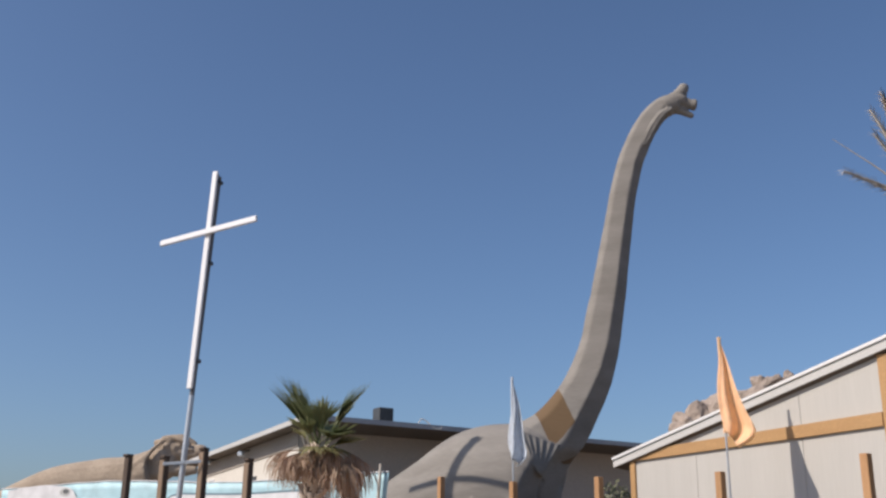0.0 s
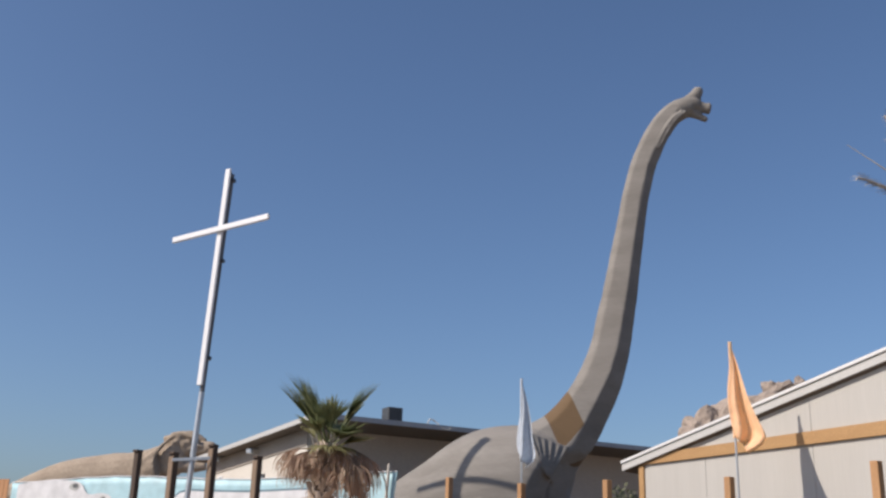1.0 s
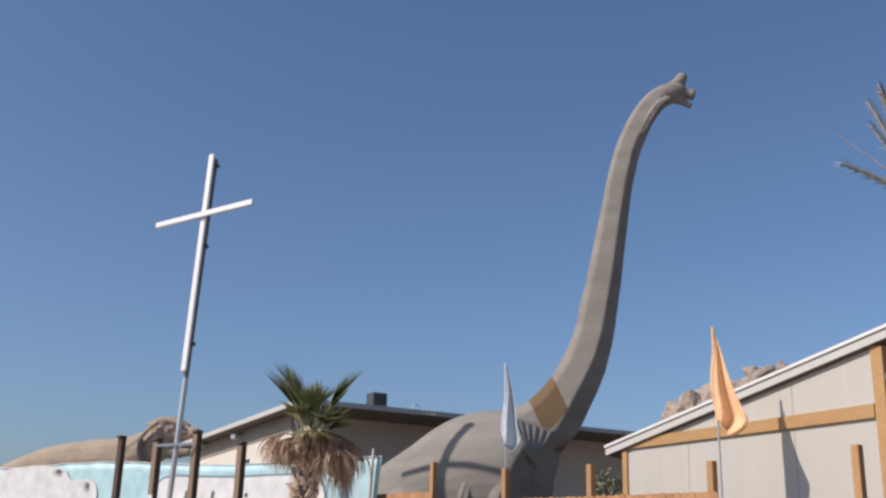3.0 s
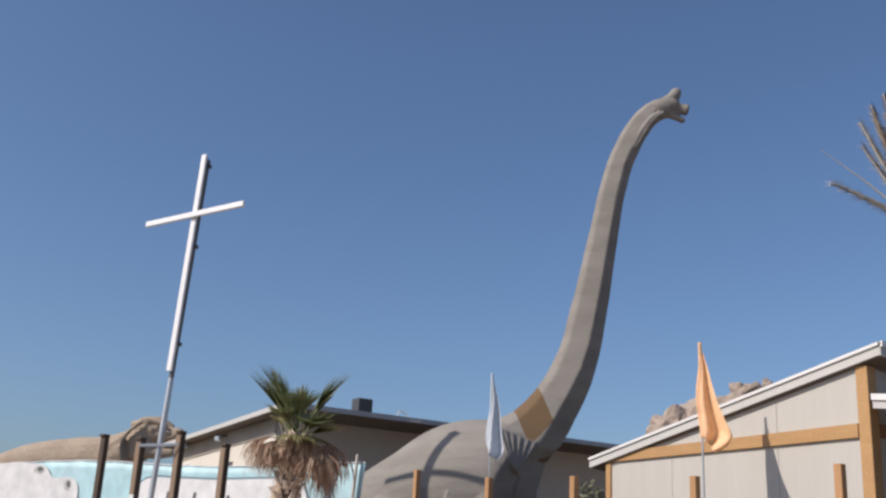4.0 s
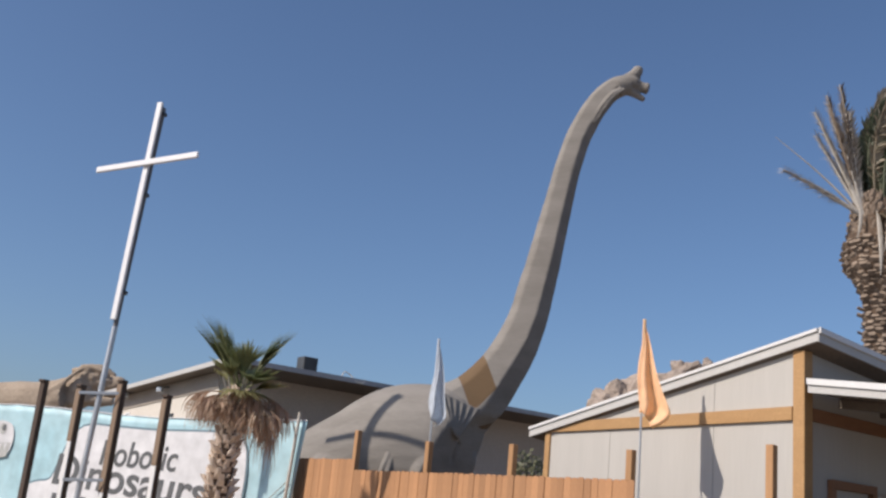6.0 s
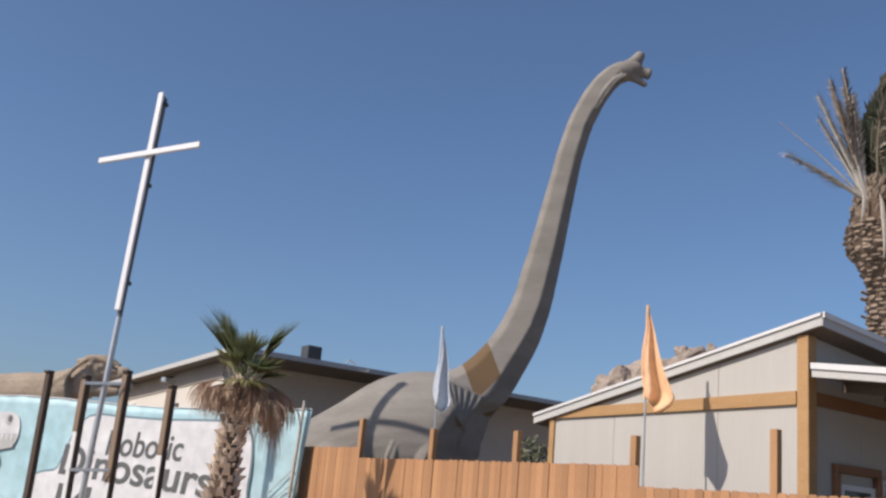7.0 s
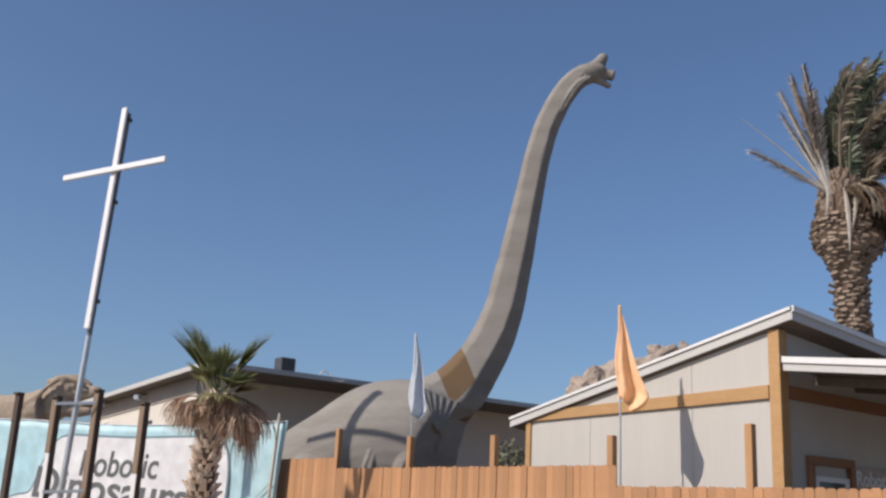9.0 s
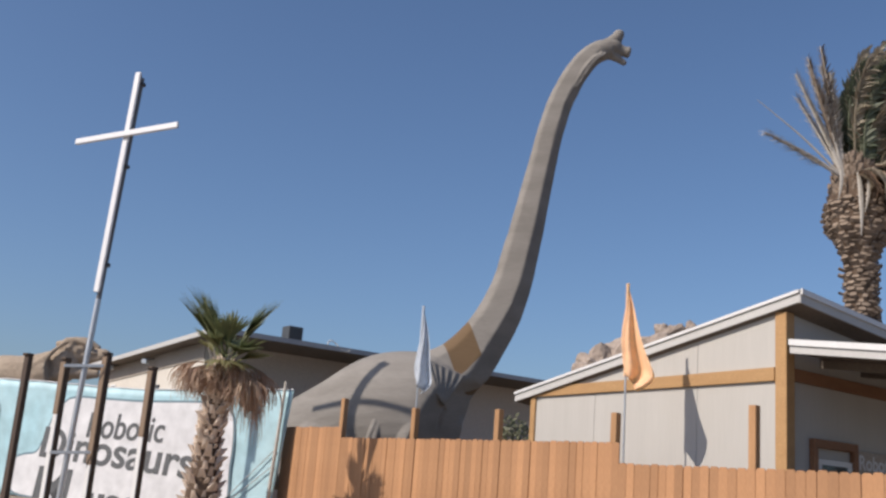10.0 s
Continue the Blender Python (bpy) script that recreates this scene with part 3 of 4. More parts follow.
# ---- tan meat-eater statue ----
def rex():
    bm = bmesh.new()
    tube(bm, [(-21.5, 47.4, 2.6, 0.3), (-19.0, 47.2, 3.7, 0.6), (-16.5, 47.0, 4.6, 0.85), (-14.5, 46.8, 4.88, 0.95), (-13.0, 46.6, 5.0, 1.0), (-12.0, 46.5, 5.2, 1.05)], 20, 5, ripple=0.06)
    h = Vector((-11.1, 46.3, 6.0))

    def at(x, z, r, y=0.0):
        return (h.x + x, h.y + y, h.z + z, r)

    blob(bm, (-11.6, 46.5, 5.7), (0.75, 0.7, 0.95), (0, 30, 0), 0.15, 4, 2.0)
    tube(bm, [at(-0.5, 0.05, 0.34), at(0.1, 0.1, 0.32), at(0.7, 0.12, 0.30), at(1.2, 0.15, 0.36), at(1.45, 0.05, 0.2)], 16, 4, ripple=0.15)
    tube(bm, [at(-0.7, 0.3, 0.12, -0.2), at(-0.45, 0.6, 0.15, -0.25), at(-0.05, 0.76, 0.15, -0.25), at(0.4, 0.66, 0.15, -0.3), at(0.75, 0.42, 0.12, -0.3)], 10, 4, ripple=0.2)
    tube(bm, [at(-0.3, 0.75, 0.2, 0.3), at(0.3, 0.8, 0.18, 0.3), at(0.9, 0.5, 0.14, 0.3)], 10, 4, ripple=0.2)
    tube(bm, [at(-0.6, -0.6, 0.36), at(0.0, -0.66, 0.30), at(0.6, -0.66, 0.24), at(1.1, -0.62, 0.18)], 14, 4, ripple=0.15)
    for k in range(4):
        tube(bm, [at(-0.5 - 0.2 * k, 0.55 - 0.22 * k, 0.05, -0.5), at(-0.95 - 0.2 * k, 0.0 - 0.15 * k, 0.10, -0.62), at(-1.25 - 0.2 * k, -0.7, 0.06, -0.7)], 8, 4)
    blob(bm, (h.x - 0.15, h.y + 0.0, h.z + 0.40), (0.72, 0.42, 0.44), (0, 12, 0), 0.35, 4, 4.0, 2.6)
    blob(bm, (h.x + 0.75, h.y - 0.05, h.z + 0.22), (0.5, 0.34, 0.2), (0, 14, 0), 0.35, 4, 7.0, 2.6)
    tube(bm, [(-13.5, 46.6, 4.6, 0.6), (-13.6, 46.4, 2.5, 0.45), (-13.4, 46.2, 0.55, 0.5)], 14, 4)
    tube(bm, [(-14.5, 47.2, 4.6, 0.6), (-14.6, 47.4, 2.5, 0.45), (-14.4, 47.5, 0.55, 0.5)], 14, 4)
    return bm


bm = rex()
bmesh.ops.translate(bm, verts=bm.verts, vec=-Vector((-13, 46.6, 0.6)))
me = bpy.data.meshes.new("predator_statue")
bm.to_mesh(me)
bm.free()
me.materials.append(M_TAN)
ob = new("predator_statue", me)
ob.location = (-13, 46.6, 0.6)
tagged(ob, "tan weathered meat-eating dinosaur statue with an open mouth", "statue")
rm = ob.modifiers.new("fuse", "REMESH")
rm.mode, rm.voxel_size, rm.use_smooth_shade = "VOXEL", 0.055, True

# ---- rocky hill ----
bm = bmesh.new()
rng = random.Random(4)
for x, y, z, s in ((21.2, 88, 10.2, 2.1), (23.2, 88, 12.4, 2.5), (25.5, 88, 13.0, 2.8), (28.4, 88, 13.5, 3.0), (31.0, 88, 14.2, 2.9), (33.0, 88, 14.8, 3.0), (29.6, 88, 16.2, 1.6), (30.9, 88, 16.0, 1.7), (27, 91, 8, 6.2), (33, 91, 8, 7), (40, 93, 7, 7)):
    blob(bm, (x + 1.2, y, z + 0.05), (s, s, s), (rng.uniform(0, 90), rng.uniform(0, 90), rng.uniform(0, 90)), 0.6, 4, x, 2.3)
for k in range(40):
    x = rng.uniform(21, 35)
    s = rng.uniform(0.4, 1.1)
    blob(bm, (x + 1.2, 85 + rng.uniform(-1, 1), 15.55 + rng.uniform(-3.5, 0.5) - abs(x - 31) * 0.38), (s, s, s * 0.8), (rng.uniform(0, 90), 0, rng.uniform(0, 90)), 0.7, 2, k, 1.8)
tagged(part("rocky_hill", bm, M_ROCK, None, "rugged brown boulder hill far behind the shop"), category="hill", kind="structure")

# ---- cross ----
g = ground_at(21.6)
top, foot = Vector((-4.73, 21.61, 9.88)), Vector((-5.07, 21.61, g))
cross = thing("tall_cross", foot, "tall white cross mounted on a galvanised steel pole", "cross")
axis = (top - foot).normalized()
part("pole", rod(bmesh.new(), foot, foot.lerp(top, 0.46), 0.062, 14), M_STEEL, cross)
# the pole's upper half, coloured dark for the boards' shadow on it
part("mast", rod(bmesh.new(), foot.lerp(top, 0.455), top, 0.055, 14), M_STEELSHADE, cross, "upper pole darkened for the shade of the white boards")


def plank(a, b, w, t, facing):
    """A flat board from a to b, w wide, its face towards facing."""
    a, b = Vector(a), Vector(b)
    z = (b - a).normalized()
    y = (facing - z * facing.dot(z)).normalized()
    x = y.cross(z)
    m = Matrix((x, y, z)).transposed().to_4x4()
    m.translation = (a + b) / 2
    bm = bmesh.new()
    bmesh.ops.create_cube(bm, size=1, matrix=m @ Matrix.Diagonal((w, t, (b - a).length, 1)))
    bmesh.ops.bevel(bm, geom=bm.edges[:], offset=0.012, segments=2, affect="EDGES")
    return bm


FACE = Vector((-0.5, -0.87, 0)).normalized()
part("upright", plank((-4.955, 21.52, 5.0), (-4.795, 21.49, 9.97), 0.145, 0.06, FACE), M_SIGNWHITE, cross, "white painted upright")
# strip in the darkened steel, for the upright's shaded edge
part("upright_back", plank((-4.92, 21.59, 5.04), (-4.76, 21.56, 9.93), 0.075, 0.04, FACE), M_STEELSHADE, cross)
part("crossbar", plank((-6.05, 22.15, 8.42), (-3.645, 20.69, 8.59), 0.13, 0.07, Vector((-0.62, -0.79, 0))), M_SIGNWHITE, cross, "white painted crossbar")
for k in (0.985, 0.778, 0.54):
    p = foot.lerp(top, k)
    part("clamp", box(bmesh.new(), p + Vector((0.01, 0, 0)), (0.155, 0.15, 0.09), -25, 0.02), M_DARKMETAL, cross)
for z in (3.45, 1.69):
    part("brace", plank((-5.38, 21.55, z - 0.03), (-4.57, 21.51, z + 0.03), 0.065, 0.03, Vector((0, -1, 0))), M_STEEL, cross)

# ---- four timber posts ----
for x, y, z, split in ((-6.17, 21.76, 3.59, 0), (-5.38, 21.69, 3.56, 2.43), (-4.56, 21.65, 3.74, 1.48), (-3.59, 21.55, 3.52, 2.11)):
    g = ground_at(y)
    post = thing("timber_post", (x, y, g), "square dark brown timber post, its sunlit side a lighter strip", "post", "timber posts at the cross")
    ux, uy = Vector((math.cos(radians(50)), math.sin(radians(50)), 0)), Vector((-math.sin(radians(50)), math.cos(radians(50)), 0))
    mid = Vector((x, y, 0))
    # core colour deepened for the faces turned from the sun
    part("core", box(bmesh.new(), mid + ux * 0.02 + Vector((0, 0, (g + z) / 2)), (0.115, 0.15, z - g), 50, 0.008), M_POSTSHADE, post)
    if split > 1:
        # added strip whose lighter brown paints the post's sunlit face
        part("board", box(bmesh.new(), mid - ux * 0.055 + Vector((0, 0, (split + z) / 2 - 0.03)), (0.034, 0.15, z - split - 0.06), 50, 0.006), M_POSTLIT, post, "added strip lightened for the post's sunlit side")
        part("lower_board", box(bmesh.new(), mid - ux * 0.05 + Vector((0, 0, (g + split) / 2)), (0.025, 0.13, split - g), 50, 0.006), M_WHITE, post, "white painted lower board")
    part("cap", box(bmesh.new(), mid + Vector((0, 0, z + 0.01)), (0.165, 0.165, 0.05), 50, 0.01), M_POSTSHADE, post)

# ---- banner ----
BO, BD = Vector((-0.68, 22.49, 0)), way(-120)       # right top corner, and the way along the sheet
BN = way(150)                                       # its face
BLEN = 12.5
banner = thing("banner", BO - BD * 6 + Vector((0, 0, 0.6)), "sky blue printed vinyl banner advertising robotic dinosaurs", "banner")


def on_banner(s, z, lift=0.0):
    return BO + BD * s + BN * lift + Vector((0, 0, z))


def btop(s):
    return 3.36 + 0.06 * math.cos(s * 0.74) + 0.006 * math.sin(s * 5)


bm = bmesh.new()
cols = []
N = 100
for i in range(N + 1):
    s = -BLEN + BLEN * i / N
    col = []
    for j in range(15):
        v = j / 14
        z = 0.62 + (btop(s) - 0.62) * v
        ss = s - 0.30 * (1 - v) * max(0, 1 + s / 1.0)
        wav = 0.03 * noise.noise(Vector((s * 1.1, 0, z * 0.9))) + 0.012 * noise.noise(Vector((s * 4, 3, z * 0.8))) - 0.012
        col.append(bm.verts.new(on_banner(ss, z, wav)))
    cols.append(col)
for a, b in zip(cols, cols[1:]):
    for j in range(14):
        bm.faces.new((a[j], b[j], b[j + 1], a[j + 1]))
sheet = part("sheet", bm, M_BANNER, banner, smooth=True)
sheet.modifiers.new("thick", "SOLIDIFY").thickness = 0.012
part("hem", tube(bmesh.new(), [(*on_banner(s, btop(s), 0.0), 0.013) for s in np.linspace(-BLEN, 0, 40)], 8, 2), M_BANNERWHITE, banner)


def print_shape(outline, material, name, lift, label=""):
    """A printed area lying just before the sheet."""
    bm = bmesh.new()
    bm.faces.new([bm.verts.new(on_banner(s, z, lift)) for s, z in outline])
    ex = bmesh.ops.extrude_face_region(bm, geom=bm.faces[:])
    bmesh.ops.translate(bm, verts=[v for v in ex["geom"] if isinstance(v, bmesh.types.BMVert)], vec=-BN * 0.003)
    bmesh.ops.triangulate(bm, faces=bm.faces[:])
    bmesh.ops.recalc_face_normals(bm, faces=bm.faces)
    return part(name, bm, material, banner, label)


def oval(s, z, w, h, n=14):
    return [(s + w * math.cos(6.2832 * k / n), z + h * math.sin(6.2832 * k / n)) for k in range(n)]


cloud = smooth_line([(-6.25, 2.98), (-5.9, 3.03), (-5.3, 3.01), (-4.0, 2.99), (-2.6, 3.03), (-1.95, 3.02), (-1.55, 2.85), (-1.42, 2.4), (-1.42, 1.7), (-1.55, 0.68),
                     (-3.2, 0.66), (-5.0, 0.66), (-7.35, 0.66), (-7.75, 1.0), (-7.78, 1.42), (-7.45, 1.58), (-7.05, 1.66), (-6.88, 1.95), (-6.72, 2.4), (-6.55, 2.75), (-6.25, 2.98)], 5)[:-1]
grown = []
for k, (s, z) in enumerate(cloud):
    t = np.array(cloud[(k + 1) % len(cloud)]) - np.array(cloud[k - 1])
    t = t / (np.linalg.norm(t) + 1e-9)
    grown.append((s - t[1] * 0.05, z + t[0] * 0.05))
print_shape(grown, M_INKBLUE, "label_outline", 0.028)
print_shape(cloud, M_BANNERWHITE, "label_field", 0.036, "white label field")
Z = Vector((0, 0, 1))
SLANT = Z + BD * 0.12
# heavy letters with an offset second stroke
lettering("Robotic", 0.84, on_banner(-5.62, 2.12, 0.045), BD - Z * 0.008, SLANT, M_INK, "lettering", banner, 0.010, 0.86)
lettering("Dinosaurs", 1.02, on_banner(-7.0, 1.60, 0.045), BD - Z * 0.055, SLANT, M_INK, "lettering", banner, 0.016, 1.10)
lettering("M", 1.34, on_banner(-7.02, 0.42, 0.045), BD - Z * 0.035, SLANT, M_INK, "lettering", banner, 0.04, 1.12)
lettering("useum", 1.02, on_banner(-5.34, 0.36, 0.045), BD - Z * 0.035, SLANT, M_INK, "lettering", banner, 0.035, 1.12)
# painted head beside the label, as plain shapes
snout = smooth_line([(-12.2, 3.25), (-11.2, 3.34), (-10.2, 3.33), (-9.75, 3.25), (-9.45, 2.98), (-8.95, 3.0), (-8.62, 2.92), (-8.48, 2.65), (-8.52, 2.3), (-8.7, 2.12), (-9.1, 2.05), (-8.95, 1.7), (-9.2, 1.35), (-10.0, 1.05), (-12.2, 0.95)], 4)
print_shape(snout, M_BANNERWHITE, "painted_head", 0.032, "white painted beast head")
for s, z, w, h in ((-9.98, 3.17, 0.19, 0.10), (-8.88, 2.80, 0.12, 0.14)):
    print_shape(oval(s, z, w, h), M_INKGREY, "painted_spot", 0.040)
    print_shape(oval(s + 0.04, z + 0.02, w * 0.55, h * 0.6), M_INK, "painted_spot", 0.046)
print_shape([(-10.6, 2.35), (-8.55, 2.46), (-8.6, 2.12), (-9.2, 2.0), (-10.6, 1.95)], M_INKGREY, "painted_mouth", 0.040)
for k in range(11):
    s = -10.4 + 0.165 * k
    print_shape([(s, 2.37 + 0.006 * k), (s + 0.12, 2.375 + 0.006 * k), (s + 0.06, 2.2 + 0.006 * k)], M_BANNERWHITE, "painted_tooth", 0.046)
part("edge_pole", rod(bmesh.new(), on_banner(-0.32, 0.6, 0.09), on_banner(-0.16, 3.58, 0.09), 0.04, 10, 0.034), M_STALK, banner, "pale wooden edge pole")
for a, b in (((-1.45, 0.95), (-0.28, 2.1)), ((-1.4, 0.87), (-0.3, 1.75))):
    part("rope", rod(bmesh.new(), on_banner(*a, 0.05), on_banner(*b, 0.05), 0.012, 6), M_INKGREY, banner)

# ---- red brown screen beyond the banner ----
old = thing("timber_screen", on_banner(-13.2, 0.6), "red brown timber screen beside the banner", "fence")
for k in range(7):
    part("plank", box(bmesh.new(), on_banner(-12.72 - 0.19 * k, 2.0), (0.18, 0.025, 2.8), -30), M_BOARD, old)

# ---- palms ----
def fan_leaf(base, tip_way, length, spread, blades, droop, rng, fold=0.35, slim=1.0):
    """One fan frond: a stalk and many narrow blades from its end."""
    bm = bmesh.new()
    base, d = Vector(base), Vector(tip_way).normalized()
    side = d.cross(Vector((0, 0, 1)))
    side = side.normalized() if side.length > 0.05 else Vector((1, 0, 0))
    nrm = side.cross(d)
    hub = base + d * length * 0.38
    rod(bm, base, hub, 0.022, 6, 0.012)
    for k in range(blades):
        u = (k + 0.5) / blades * 2 - 1
        a = u * spread + rng.uniform(-0.05, 0.05)
        L = length * (0.62 + rng.uniform(-0.12, 0.08)) * (1 - 0.25 * abs(u))
        bd = (d * math.cos(a) + side * math.sin(a) + nrm * (fold * (abs(u) - 0.5))).normalized()
        w = (0.024 + 0.012 * (1 - abs(u))) * slim
        wide = bd.cross(nrm).normalized()
        prev = None
        for j in range(5):
            t = j / 4
            p = hub + bd * (L * t) + Vector((0, 0, -droop * L * t * t))
            ww = w * (1 - t) ** 0.7 if j < 4 else 0.002
            cur = (bm.verts.new(p - wide * ww), bm.verts.new(p + nrm * ww * 0.4), bm.verts.new(p + wide * ww))
            if prev:
                bm.faces.new((prev[0], prev[1], cur[1], cur[0]))
                bm.faces.new((prev[1], prev[2], cur[2], cur[1]))
            prev = cur
    return bm


def boots(bm, line, rng, rows, around, size, lean=0.9):
    """Old leaf bases: wedges standing out of the trunk, in one bmesh or, without one, each in its own."""
    joined, made = bm, []
    for i in range(rows):
        t = i / (rows - 1)
        k = t * (len(line) - 1)
        p = np.array(line[int(k)]) * (1 - k % 1) + np.array(line[min(int(k) + 1, len(line) - 1)]) * (k % 1)
        for j in range(around):
            a = 2 * math.pi * (j + 0.5 * (i % 2)) / around + rng.uniform(-0.2, 0.2)
            bm = joined or bmesh.new()
            made.append(bm)
            out = Vector((math.cos(a), math.sin(a), 0))
            tang = Vector((-math.sin(a), math.cos(a), 0))
            s = size * rng.uniform(0.6, 1.35)
            b = Vector(p[:3]) + out * p[3] * 0.93
            tip = b + out * s * lean * rng.uniform(0.5, 1.15) + tang * s * rng.uniform(-0.35, 0.35) + Vector((0, 0, s * rng.uniform(0.5, 1.3)))
            v = [bm.verts.new(b - tang * s * 0.55 - Vector((0, 0, s * 0.5))), bm.verts.new(b + tang * s * 0.55 - Vector((0, 0, s * 0.5))),
                 bm.verts.new(tip + tang * s * 0.28), bm.verts.new(tip - tang * s * 0.28),
                 bm.verts.new(b + Vector((0, 0, s * 0.7)) - out * 0.03)]
            mid = bm.verts.new((b + tip) / 2 + out * s * 0.25 - Vector((0, 0, s * 0.1)))
            bm.faces.new((v[0], v[1], mid))
            bm.faces.new((v[1], v[2], mid))
            bm.faces.new((v[2], v[3], mid))
            bm.faces.new((v[3], v[0], mid))
            bm.faces.new((v[2], v[1], v[4]))
            bm.faces.new((v[0], v[3], v[4]))
            bm.faces.new((v[3], v[2], v[4]))
    return joined or made


rng = random.Random(11)
palm = thing("fan_palm", (-2.05, 19.3, 0.66), "short fan palm with rough leaf bases and a brown hanging skirt", "palm tree")
line = [(-2.06, 19.32, 0.55, 0.31), (-2.04, 19.32, 1.3, 0.28), (-2.03, 19.31, 2.0, 0.22), (-2.0, 19.31, 2.6, 0.175), (-1.97, 19.31, 3.1, 0.15), (-1.92, 19.3, 3.55, 0.15)]
# core darkened so the gaps between leaf bases read as shaded
part("trunk", tube(bmesh.new(), line, 16, 4), M_BARKSHADE, palm)
for bm in boots(None, line, rng, 29, 9, 0.115, 1.2):
    part("leaf_base", bm, M_BARK, palm)
head = Vector((-1.92, 19.3, 3.5))
greens = [((-0.54, -0.1, 0.86), 1.70, 0.22, 30), ((-0.46, 0.15, 0.90), 1.66, 0.26, 26), ((-0.34, -0.1, 0.95), 1.5, 0.26, 24), ((0.52, -0.1, 0.86), 1.58, 0.24, 26), ((0.42, 0.25, 0.88), 1.5, 0.26, 24),
          ((-0.05, 0.3, 1.0), 1.1, 0.30, 16), ((0.12, -0.5, 0.75), 1.1, 0.75, 26), ((-0.35, -0.7, 0.5), 1.05, 0.8, 26), ((0.75, -0.4, 0.42), 0.9, 0.7, 26), ((-0.6, 0.4, 0.6), 0.85, 0.5, 24), ((0.45, -0.75, 0.2), 1.0, 0.85, 26),
          ((0.8, 0.5, 0.4), 0.9, 0.7, 24), ((0.05, -0.2, 1.0), 1.0, 0.35, 16), ((-0.2, -0.2, 1.0), 1.15, 0.3, 14), ((0.2, 0.5, 0.7), 1.0, 0.7, 24), ((0.8, -0.3, 0.35), 1.0, 0.7, 26), ((0.6, -0.5, 0.55), 1.05, 0.6, 24), ((-0.35, -0.5, 0.8), 1.0, 0.5, 22), ((-0.42, -0.25, 0.95), 1.45, 0.3, 22)]
for k, (d, L, sp, n) in enumerate(greens):
    part("frond", fan_leaf(head + Vector((0, 0, rng.uniform(-0.1, 0.15))), d, L, sp, n, 0.08, rng, 0.35, 1.15), M_GREEN if k not in (5, 9, 11, 15) else M_YELLOW, palm)
for k in range(5):
    a = -1.9 + 0.5 * k
    part("frond", fan_leaf(head + Vector((0, -0.05, -0.05)), (math.cos(a), math.sin(a), 0.25), 0.75, 0.6, 14, 0.5, rng), M_YELLOW, palm)


def skirt_leaf(base, out, reach, fall, blades, rng):
    """A dead fan frond bent down: an arched stalk with limp strips hanging from its end."""
    bm = bmesh.new()
    base, out = Vector(base), Vector(out).normalized()
    tang = Vector((-out.y, out.x, 0))
    rib = [base + out * reach * t + Vector((0, 0, 0.07 * math.sin(t * 2.6) - fall * 0.55 * t * t)) for t in (0, 0.2, 0.4, 0.6, 0.75)]
    tube(bm, [(*p, 0.02 - 0.003 * i) for i, p in enumerate(rib)], 6, 2)
    for k in range(blades):
        u = 2 * (k + 0.5) / blades - 1
        start = rib[-1].lerp(rib[2], abs(u) * 0.8)
        L = fall * rng.uniform(0.55, 1.05)
        side = tang * (u * 0.30 + rng.uniform(-0.06, 0.06)) + out * rng.uniform(0.02, 0.30) * reach
        w = rng.uniform(0.008, 0.017)
        turn = rng.uniform(0, 3.14)
        wide = tang * math.cos(turn) + out * math.sin(turn)
        prev = None
        for j in range(6):
            t = j / 5
            p = start + side * (1 - (1 - t) ** 2) - Vector((0, 0, L * t ** 1.25)) + wide * 0.02 * math.sin(5 * t + k)
            ww = w * (1 - 0.85 * t ** 2)
            cur = (bm.verts.new(p - wide * ww), bm.verts.new(p + wide * ww))
            if prev:
                bm.faces.new((prev[0], prev[1], cur[1], cur[0]))
            prev = cur
    return bm


for k in range(40):
    a = 2 * math.pi * (k + rng.uniform(-0.3, 0.3)) / 40
    out = Vector((math.cos(a), math.sin(a), 0))
    reach = (0.98 + 0.10 * out.x) * rng.uniform(0.55, 1.05) * (0.55 if abs(out.x) < 0.5 and out.y < 0 else 1)
    fall = (0.70 + 0.20 * out.x) * rng.uniform(0.6, 1.15) * (0.55 if abs(out.x) < 0.5 and out.y < 0 else 1)
    part("dead_frond", skirt_leaf(head + out * 0.10 + Vector((0, 0, rng.uniform(-0.38, 0.02))), out, reach, fall, 26, rng), M_TANLEAF if k % 4 == 0 else M_DRY, palm)
for k in range(7):
    a = rng.uniform(0, 6.28)
    p = head + Vector((0.2 * math.cos(a), 0.2 * math.sin(a), -0.2))
    part("leaf_stalk", rod(bmesh.new(), p, p + Vector((0.25 * math.cos(a), 0.25 * math.sin(a), 0.45)), 0.02, 6, 0.012), M_STALK, palm)


